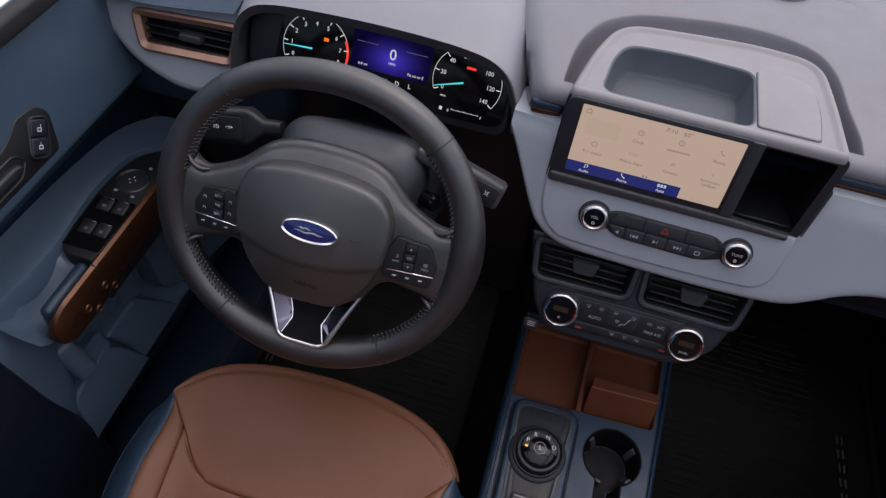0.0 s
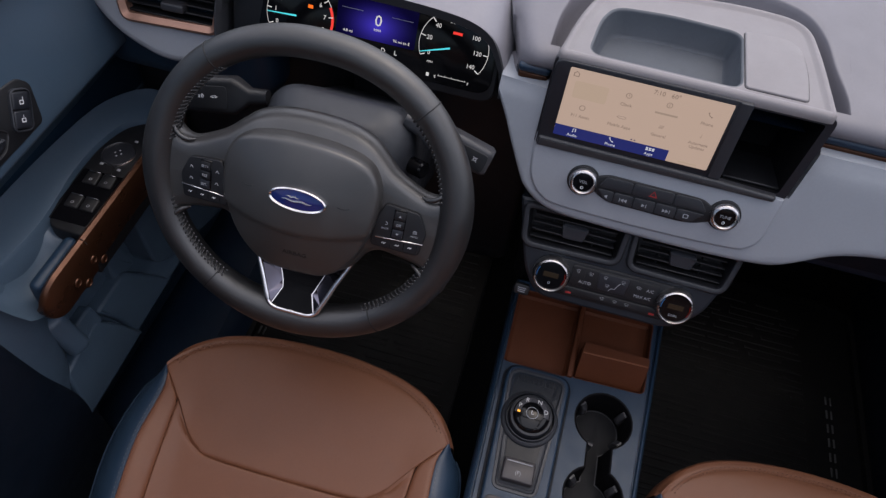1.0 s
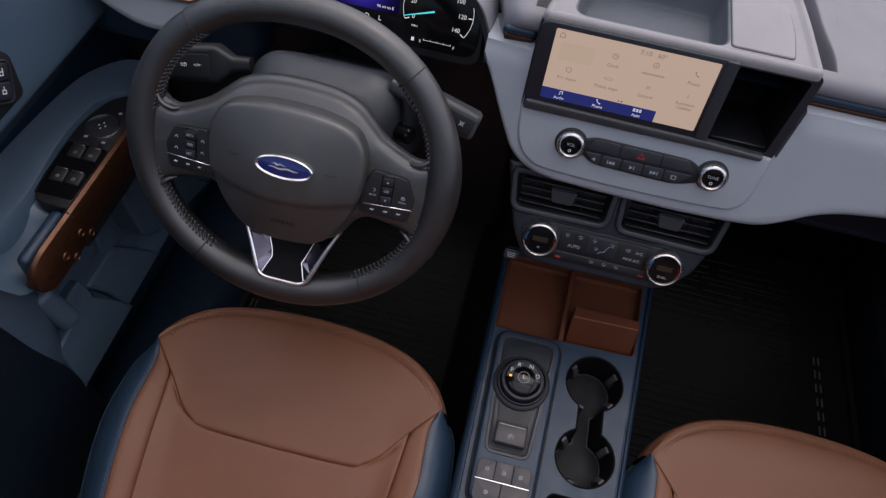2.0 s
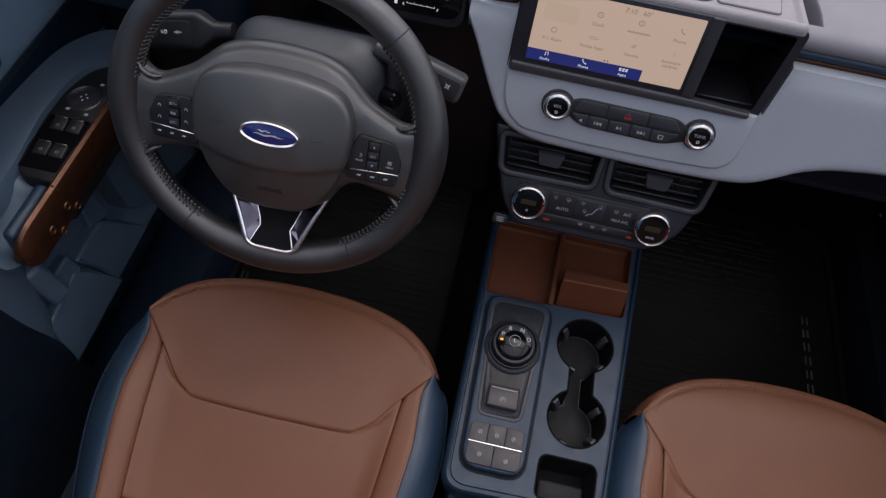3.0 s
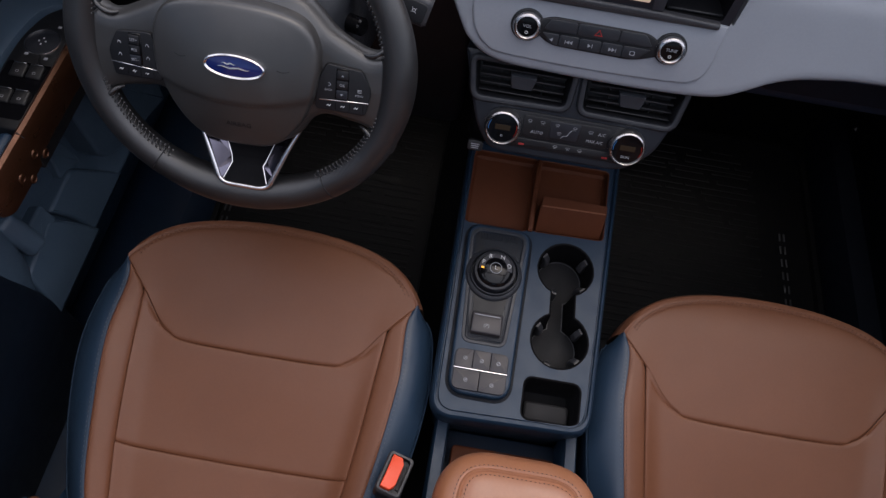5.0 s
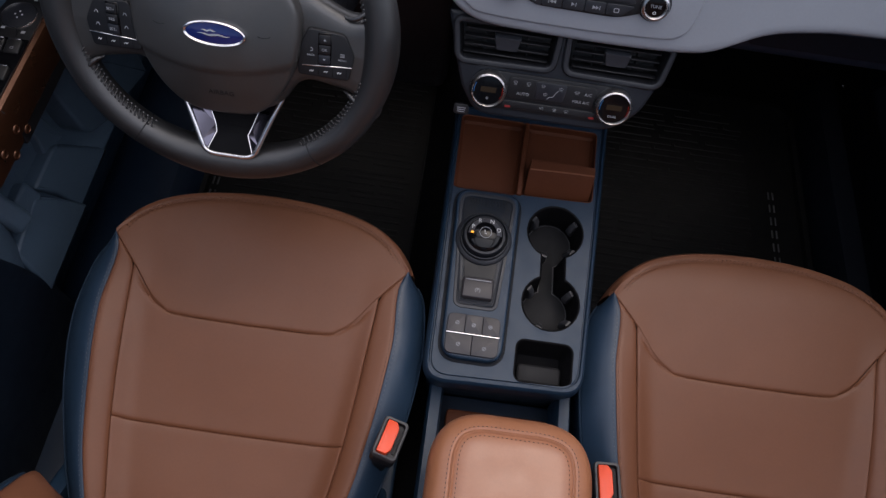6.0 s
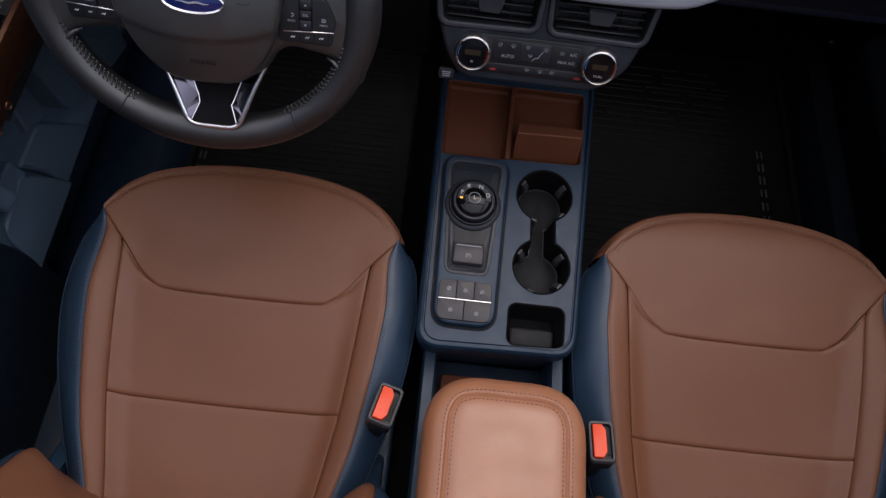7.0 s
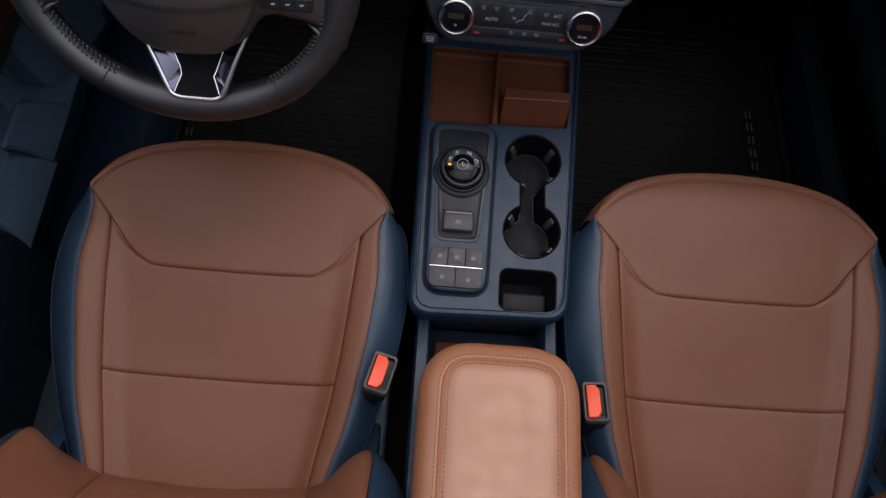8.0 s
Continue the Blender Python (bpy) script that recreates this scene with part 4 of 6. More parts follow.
def climate_panel():
    t = thing("climate_panel", "slate blue climate control panel below two air vents", "control panel", CLIMATE)
    out = rounded([(-0.092, -0.032), (0.080, -0.032), (0.112, 0.0), (0.122, 0.030), (0.137, 0.092), (-0.139, 0.092), (-0.122, 0.030), (-0.112, 0.0)], [0.022, 0.022, 0.012, 0.01, 0.004, 0.004, 0.01, 0.012], 5)
    vent_l = rounded([(-0.118, 0.0385), (-0.010, 0.0405), (-0.008, 0.080), (-0.124, 0.080)], [0.008, 0.008, 0.004, 0.004], 4)
    vent_r = [(-x + 0.002, y) for x, y in vent_l][::-1]
    bm = holed(grow(out, -0.004), [vent_l, vent_r], 0.0)
    part("face", bm, SLATE_BLUE, t, smooth=False)
    part("shell", loft([lift(grow(out, -0.004), 0), lift(grow(out, -0.001), -0.0015), lift(out, -0.006), lift(grow(out, -0.006), -0.09)]), SLATE_BLUE, t)
    for o in (vent_l, vent_r):
        cx = sum(p[0] for p in o) / len(o)
        v = part("vent", loft([lift(grow(o, -0.0008), 0.001), lift(grow(o, -0.001), -0.002), lift(grow(o, -0.003), -0.03)], False, True), BLACK, t, "black slatted centre vent", at=pose(0, 0, 0))
        surround = [lift(grow(o, 0.0085), -0.001), lift(grow(o, 0.0080), 0.0028), lift(grow(o, 0.0062), 0.0048), lift(grow(o, 0.0030), 0.0052), lift(grow(o, 0.0008), 0.0040), lift(grow(o, -0.0012), -0.004)]
        part("surround", loft(surround), SLATE_DARK, v, "slate vent surround")
        for x in (cx - 0.026, cx + 0.026):
            part("vane", block(0.0016, 0.036, 0.008, 0.0004, (0, 0, 0), 1), BLACK, v, at=pose(x, 0.0600, -0.0150))
        for k in range(4):
            part("slat", block(0.102, 0.0022, 0.009, 0.0007, (0, 0, 0), 1), BLACK, v, at=pose(cx, 0.045 + 0.0095 * k, -0.006, 8))
        tab = [lift(rounded([(-0.0165, 0.009), (-0.0130, -0.009), (0.0130, -0.009), (0.0165, 0.009)], 0.003, 4), -0.010), lift(rounded([(-0.0165, 0.009), (-0.0130, -0.009), (0.0130, -0.009), (0.0165, 0.009)], 0.003, 4), 0.002), lift(rounded([(-0.0150, 0.0075), (-0.0118, -0.0075), (0.0118, -0.0075), (0.0150, 0.0075)], 0.003, 4), 0.0040)]
        part("thumb_tab", loft(tab, True, True), SLATE_GREY, v, at=pose(cx, 0.0605, -0.002, 8))
    # control strip
    strip = rounded([(-0.083, -0.0235), (0.080, -0.0235), (0.100, 0.0), (0.086, 0.0245), (-0.088, 0.0245), (-0.102, 0.0)], 0.014, 5)
    part("strip", slab(strip, -0.001, 0.0022, 0.0012), BLACK, t, at=pose(0, 0.003, 0))
    part("button_field", slab(rounded([(-0.054, -0.0065), (0.052, -0.0065), (0.053, 0.0205), (-0.055, 0.0205)], 0.005), 0.0, 0.0042, 0.001), BLACK, t, at=pose(0, 0.003, 0))
    part("display_panel", slab(rounded([(-0.020, -0.003), (0.014, -0.003), (0.016, 0.019), (-0.022, 0.019)], 0.003), 0.0, 0.0050, 0.0006), CHAR, t, at=pose(0, 0.003, 0))
    part("seat_heat_bar", slab(rrect(0.124, 0.0095, 0.003, 3, -0.0005, -0.0148), 0.0, 0.0040, 0.001), BLACK, t, at=pose(0, 0.003, 0))
    for x in (-0.038, -0.006, 0.006, 0.038):
        part("seam", block(0.0006, 0.023, 0.0006, 0.0002, (x - 0.0, 0.007, 0.0043), 1), RUBBER, t)
    text("AUTO", 0.0056, DIM, t, pose(-0.036, 0.0035, 0.0046))
    text("A/C", 0.0056, DIM, t, pose(0.043, 0.0140, 0.0046))
    text("MAX A/C", 0.0052, DIM, t, pose(0.036, 0.0035, 0.0046))
    for x, y, w, h in ((-0.047, 0.0135, 0.005, 0.004), (-0.031, 0.0135, 0.006, 0.004), (-0.013, 0.014, 0.004, 0.003), (-0.009, 0.004, 0.004, 0.003), (0.009, 0.013, 0.005, 0.004), (0.029, 0.0115, 0.007, 0.0028), (-0.010, -0.0145, 0.006, 0.0024), (0.006, -0.0145, 0.005, 0.0024), (0.021, -0.0145, 0.006, 0.0024)):
        glyph(t, x, y + 0.003, 0.0052 if abs(x) < 0.024 and y > 0 else 0.0045, max(w, 0.0055), max(h, 0.0034), DIM)
    # seated figure between the airflow marks
    part("icon", tube([(0.006, 0.0140, 0.0052), (0.003, 0.0100, 0.0052), (0.0010, 0.0052, 0.0052), (-0.0035, 0.0048, 0.0052), (-0.0060, 0.0015, 0.0052)], 0.0004, 5), DIM, t)
    for x in (-0.052, 0.053):
        part("icon", block(0.007, 0.0026, 0.0004, 0.0001, (x, -0.0148, 0.0042), 1), RED_PRINT, t)
    for x, word in ((-0.079, ""), (0.0755, "DUAL")):
        k = part("temperature_knob", spun([(0.0240, 0.001), (0.0240, 0.008), (0.0234, 0.0135), (0.0222, 0.0160), (0.0208, 0.0168), (0.0200, 0.0160), (0.0196, 0.0135)], 56), KNOB, t, "chrome-ringed temperature knob", at=pose(x, 0.0055, 0.001) @ Matrix.Scale(0.94, 4))
        part("knob_face", spun([(0.0198, 0.0135), (0.0, 0.0145)], 40), GLOSS, k)
        part("cold_arc", spun([(0.0186, 0.0146), (0.0180, 0.0148)], 14, arc=40, start=150), lit("cold_blue", (0.10, 0.35, 0.9), 0.22), k)
        part("warm_arc", spun([(0.0186, 0.0146), (0.0180, 0.0148)], 14, arc=50, start=-30), lit("warm_red", (0.9, 0.06, 0.04), 0.16), k)
        part("readout", block(0.020, 0.007, 0.0004, 0.0001, (0, 0.0015, 0.0150), 1), lit("dark_readout", (0.10, 0.07, 0.05), 0.15), k)
        if word:
            text(word, 0.0046, DIM, k, pose(0, -0.011, 0.0150))
        else:
            part("icon", holed(ring(0.0016, 14), [ring(0.0010, 14)]), DIM, k, at=pose(0, -0.010, 0.0150), smooth=False)
    part("small_button", slab(rrect(0.020, 0.014, 0.004, 4), -0.004, 0.002, 0.0012), BLACK, t, at=pose(-0.108, -0.032, -0.008))
    for k in range(3):
        part("label_bar", block(0.011 - 0.001 * k, 0.0012, 0.0003, 0.0001, (0, 0.0026 - 0.0026 * k, 0), 1), DIM, t, at=pose(-0.108, -0.032, -0.0056))
    return t


climate_panel()


def audio_controls():
    t = thing("audio_controls", "black audio button bar between two chrome-ringed knobs", "control panel", FASCIA @ pose(0, 0, 0.0040))
    bar = [(-0.066, -0.040), (-0.046, -0.0530), (0.050, -0.0545), (0.076, -0.045), (0.078, -0.034), (0.062, -0.0215), (-0.050, -0.0205), (-0.066, -0.028)]
    part("bar", slab(rounded(bar, 0.012, 6), -0.001, 0.0028, 0.0015), BLACK, t)
    for x0, x1 in ((-0.0605, -0.0196), (-0.0192, 0.0276), (0.0280, 0.0665)):
        out = rounded([(x0 + (0.004 if x0 < -0.05 else 0), -0.0355), (x1, -0.0355), (x1 - (0.010 if x1 > 0.06 else 0), -0.0225), (x0 + (0.010 if x0 < -0.05 else 0), -0.0225)], 0.004, 4)
        part("button", slab(out, 0.0, 0.0050, 0.0007), SLATE_DARK, t)
    xs = (-0.058, -0.0375, -0.0145, 0.0105, 0.0345, 0.066)
    for i in range(5):
        a, b = xs[i] + 0.0002, xs[i + 1] - 0.0002
        out = rounded([(a + (0.012 if i == 0 else 0), -0.0512), (b - (0.014 if i == 4 else 0), -0.0518), (b, -0.0385), (a, -0.0385)], 0.003, 4)
        part("button", slab(out, 0.0, 0.0048, 0.0007), SLATE_DARK, t)
    tri = [(0.0, 0.0042), (-0.0048, -0.0036), (0.0048, -0.0036)]
    bm = holed(tri[::-1], [[(x * 0.6, y * 0.6 - 0.0001) for x, y in tri]], 0)
    part("hazard_mark", bm, RED_PRINT, t, "red warning triangle", at=pose(0.0045, -0.029, 0.0055), smooth=False)

    def arrows(x, flips, bar_at=None):
        for dx, f in flips:
            bm = bmesh.new()
            vs = [bm.verts.new(p) for p in ((-0.0018 * f, 0.0022, 0), (-0.0018 * f, -0.0022, 0), (0.0018 * f, 0, 0))]
            bm.faces.new(vs)
            part("icon", bm, DIM, t, at=pose(x + dx, -0.0452, 0.0051), smooth=False)
        if bar_at is not None:
            part("icon", block(0.0008, 0.0044, 0.0003, 0.0001, (0, 0, 0), 1), DIM, t, at=pose(x + bar_at, -0.0452, 0.0051))

    arrows(-0.046, [(0.0, -1)])
    arrows(-0.0255, [(-0.0016, -1), (0.0020, -1)], -0.0044)
    arrows(-0.0015, [(-0.0012, 1)], 0.0020)
    arrows(0.023, [(-0.0020, 1), (0.0016, 1)], 0.0044)
    part("icon", holed(rrect(0.0060, 0.0050, 0.001, 2), [rrect(0.0042, 0.0034, 0.001, 2)]), DIM, t, at=pose(0.046, -0.0452, 0.0051), smooth=False)
    for x, word in ((-0.075, "VOL"), (0.0865, "TUNE")):
        k = part("knob", spun([(0.0160, 0.0), (0.0160, 0.005), (0.0156, 0.008), (0.0142, 0.0100), (0.0125, 0.0105), (0.0114, 0.0095), (0.0110, 0.0080)], 48), KNOB, t, "chrome-ringed audio knob", at=pose(x, -0.0345, 0.0))
        part("knob_face", spun([(0.0112, 0.0080), (0.0, 0.0088)], 36), GLOSS, k)
        part("knob_base", spun([(0.0185, -0.001), (0.0182, 0.002), (0.0165, 0.0026)], 40), BLACK, k)
        text(word, 0.0050, DIM, k, pose(0, 0.001, 0.0090))
        part("icon", holed(ring(0.0018, 14), [ring(0.0012, 14)]), WHITE, k, at=pose(0, -0.006, 0.0089), smooth=False)
    return t


audio_controls()


def screen_unit():
    t = thing("infotainment_screen", "lit touchscreen in a grey housing with open cubbies", "touchscreen", SCREEN)
    front = [(-0.141, -0.052), (0.141, -0.052), (0.151, 0.058), (-0.141, 0.058)]
    cubby = rounded([(0.0665, -0.043), (0.132, -0.043), (0.141, 0.049), (0.0665, 0.049)], 0.004, 3)
    bm = holed(rounded(front, [0.004, 0.006, 0.010, 0.012], 5), [cubby], 0.0)
    part("front_frame", bm, CHAR, t, smooth=False)
    f = rounded(front, [0.004, 0.006, 0.010, 0.012], 5)
    cut = next(i for i in range(len(f)) if f[i - 1][0] > 0.06 > f[i][0] and f[i][1] > 0)
    f = f[:cut] + [(0.0640, 0.058), (0.0600, 0.058)] + f[cut:]
    part("rim", loft([lift(grow(f, -0.0005), 0.0), lift(grow(f, 0.0), -0.001), lift(f, -0.010), [(x, min(y, 0.010 if x < 0.062 else 0.051), -0.015) for x, y in f], [(x, min(y, 0.012 if x < 0.062 else 0.050), -0.12) for x, y in grow(f, -0.008)]]), CHAR, t)
    part("cubby", loft([lift(cubby, 0.0), lift(grow(cubby, -0.002), -0.03), lift(grow(cubby, -0.006), -0.085)], False, True), BIN, t, "dark open side cubby")
    part("cubby_floor_mat", block(0.062, 0.003, 0.075, 0.001, (0.101, -0.040, -0.042), 1), BLACK, t)
    part("bezel", slab(rounded([(-0.139, -0.0515), (0.0650, -0.0515), (0.0655, 0.0555), (-0.139, 0.0555)], [0.004, 0.002, 0.002, 0.010], 5), -0.001, 0.0050, 0.0018), CHAR, t, "charcoal screen bezel")
    part("chin", slab(rounded([(-0.138, -0.0510), (0.1300, -0.0510), (0.1305, -0.0435), (0.0640, -0.0405), (-0.137, -0.0385)], 0.003, 3), 0.0, 0.0085, 0.0030, 4), CHAR_LIGHT, t, "slate ledge below the screen")
    part("post", slab(rounded([(0.0520, -0.0400), (0.0655, -0.0400), (0.0655, 0.0550), (0.0520, 0.0550)], 0.002, 3), 0.0040, 0.0068, 0.0012), SLATE_GREY, t)
    # screen and what it shows
    s = part("display", slab(rrect(0.1713, 0.0825, 0.0015, 2, -0.0371, 0.0085), 0.0045, 0.0056, 0.0003), lit("lit_beige_screen", (0.78, 0.57, 0.46), 0.57), t, "lit beige touchscreen with icon labels")
    x0, y0, w, h = -0.0371 - 0.08565, 0.0085 - 0.04125, 0.1713, 0.0825
    ink = lit("screen_text", (0.42, 0.31, 0.25), 0.5)
    pale = lit("screen_white", (0.9, 0.9, 1.0), 0.6)
    P = lambda u, v, z=0.0060: pose(x0 + u * w, y0 + v * h, z)  # noqa: E731
    part("tab_bar", slab([(x0, y0), (x0 + 0.735 * w, y0), (x0 + 0.735 * w, y0 + 0.165 * h), (x0, y0 + 0.165 * h)], 0.005, 0.0058, 0.0001, 1), lit("tab_blue", (0.022, 0.030, 0.17), 0.75), s)
    tile = lit("screen_tile", (0.70, 0.52, 0.40), 0.60)
    part("tile", slab(rrect(0.036, 0.020, 0.002, 2, x0 + 0.155 * w, y0 + 0.715 * h), 0.005, 0.0058, 0.0001, 1), tile, s)
    text("7:10   60\u00b0", 0.0072, ink, s, P(0.60, 0.93))
    text("Clock", 0.0052, ink, s, P(0.385, 0.665))
    text("Phone", 0.0052, ink, s, P(0.885, 0.665))
    text("911 Assist", 0.0050, ink, s, P(0.135, 0.345))
    text("Mobile Apps", 0.0050, ink, s, P(0.385, 0.345))
    text("General", 0.0050, ink, s, P(0.635, 0.345))
    text("Automatic\nUpdates", 0.0050, ink, s, P(0.885, 0.330))
    part("label_bar", block(0.024, 0.0022, 0.0003, 0.0001, (0, 0, 0), 1), lit("screen_label", (0.56, 0.42, 0.33), 0.55), s, at=P(0.635, 0.665))
    for u, v in ((0.385, 0.80), (0.635, 0.80), (0.135, 0.475)):
        part("icon", holed(ring(0.0032, 18), [ring(0.0025, 18)]), ink, s, at=P(u, v), smooth=False)
    part("icon", tube([(0, 0.0019, 0), (0, 0, 0), (0.0013, 0, 0)], 0.0003, 4), ink, s, at=P(0.385, 0.80))
    part("icon", tube([(0, 0.0017, 0), (0, -0.0017, 0)], 0.0003, 4), ink, s, at=P(0.635, 0.80))
    receiver = [(-0.0022, 0.0024, 0), (-0.0016, 0.0004, 0), (0.0, -0.0014, 0), (0.0022, -0.0022, 0)]
    part("icon", tube([tuple(p) for p in curve(receiver, 10)], [0.0009, 0.0007, 0.0004, 0.0004, 0.0004, 0.0004, 0.0004, 0.0004, 0.0004, 0.0007, 0.0009], 5), ink, s, at=P(0.885, 0.80))
    part("icon", tube([(-0.0050, 0.0, 0), (-0.0034, 0.0012, 0), (0.0034, 0.0012, 0), (0.0050, 0.0, 0), (0.0034, -0.0012, 0), (-0.0034, -0.0012, 0)], 0.0003, 4, closed=True), ink, s, at=P(0.385, 0.475))
    for k in (-1, 0, 1):
        part("icon", block(0.0046, 0.0005, 0.0003, 0.0001, (0.0004 * k, 0.0014 * k, 0), 1), ink, s, at=P(0.635, 0.475))
    part("icon", tube([(0, 0.0024, 0), (0, -0.0018, 0), (-0.0014, -0.0006, 0)], 0.0003, 4), ink, s, at=P(0.885, 0.475))
    part("rule", block(0.160, 0.0003, 0.0002, 0.0001, (0, 0, 0), 1), tile, s, at=P(0.51, 0.855))
    part("icon", holed([(-0.003, -0.0028), (0.003, -0.0028), (0.003, 0.001), (0, 0.0034), (-0.003, 0.001)], [[(-0.0022, -0.002), (0.0022, -0.002), (0.0022, 0.0007), (0, 0.0024), (-0.0022, 0.0007)]]), ink, s, at=P(0.045, 0.925), smooth=False)
    for u, word in ((0.12, "Audio"), (0.37, "Phone"), (0.62, "Apps")):
        text(word, 0.0046, pale, s, P(u, 0.042))
    for u in (0.60, 0.62, 0.64):
        for v in (0.105, 0.130):
            part("icon", block(0.0025, 0.0016, 0.0003, 0.0001, (0, 0, 0), 1), pale, s, at=P(u, v))
    part("icon", tube([(-0.0018, -0.0018, 0), (-0.0010, -0.0018, 0), (-0.0010, 0.0020, 0), (0.0018, 0.0026, 0), (0.0018, -0.0010, 0), (0.0010, -0.0010, 0)], 0.0004, 4), pale, s, at=P(0.125, 0.118))
    part("icon", tube([tuple(p) for p in curve(receiver, 10)], [0.0009, 0.0007, 0.0004, 0.0004, 0.0004, 0.0004, 0.0004, 0.0004, 0.0004, 0.0007, 0.0009], 5), pale, s, at=P(0.37, 0.118))
    part("label_bar", block(0.020, 0.0026, 0.0003, 0.0001, (0, 0, 0), 1), tile, s, at=P(0.87, 0.045))
    for u in (0.488, 0.508):
        part("icon", slab(ring(0.0009, 10), 0, 0.0002, 0.00005, 1), lit("page_dot", (0.10, 0.09, 0.2), 0.5), s, at=P(u, 0.195))
    # housing top with an open tray and a flush lid; lies level, in the car's own frame
    level = SCREEN.inverted()
    top = rounded([(-0.141, 0.604), (0.149, 0.604), (0.141, 0.700), (0.130, 0.772), (0.055, 0.778), (-0.020, 0.769), (-0.103, 0.756), (-0.126, 0.690)], [0.010, 0.010, 0.03, 0.055, 0.03, 0.03, 0.045, 0.03], 8)
    tray = rounded([(-0.107, 0.621), (0.050, 0.621), (0.051, 0.719), (-0.027, 0.722), (-0.089, 0.714), (-0.101, 0.684)], [0.014, 0.014, 0.014, 0.02, 0.024, 0.02], 6)
    bm = holed(grow(top, -0.013), [grow(tray, 0.003)], 0.8884)
    part("top", bm, STONE, t, "warm grey housing top", at=level, smooth=False)
    # raised rim round the top
    loops = [lift(grow(top, -0.013), 0.8884), lift(grow(top, -0.0105), 0.8890), lift(grow(top, -0.0085), 0.8908), lift(grow(top, -0.0060), 0.8916), lift(grow(top, -0.003), 0.8908), lift(grow(top, -0.001), 0.8886), lift(top, 0.8850), lift(grow(top, 0.001), 0.874), lift(grow(top, 0.002), 0.838)]
    loops = [[(*top[i], max(p[2], 0.8815)) if top[i][1] < 0.62 and n > 6 else p for i, p in enumerate(loop)] for n, loop in enumerate(loops)]
    part("shell", loft(loops), STONE, t, at=level)
    lining = surface("slate_tray_lining", (0.066, 0.076, 0.092), 0.5, grain=0.3, grain_size=1400)
    part("tray", well(tray, 0.8884, 0.856, 0.003, 0.004), lining, t, "open tray sunk into the housing top", at=level)
    lid = rounded([(0.0545, 0.6215), (0.119, 0.6215), (0.122, 0.670), (0.115, 0.728), (0.0545, 0.723)], [0.004, 0.005, 0.03, 0.028, 0.004], 6)
    part("lid_gap", slab(grow(lid, 0.0009), 0.8870, 0.88865, 0.0001, 1), RUBBER, t, at=level)
    part("lid", slab(lid, 0.8870, 0.8906, 0.0016), STONE, t, "flush warm grey lid", at=level)
    return t


screen_unit()


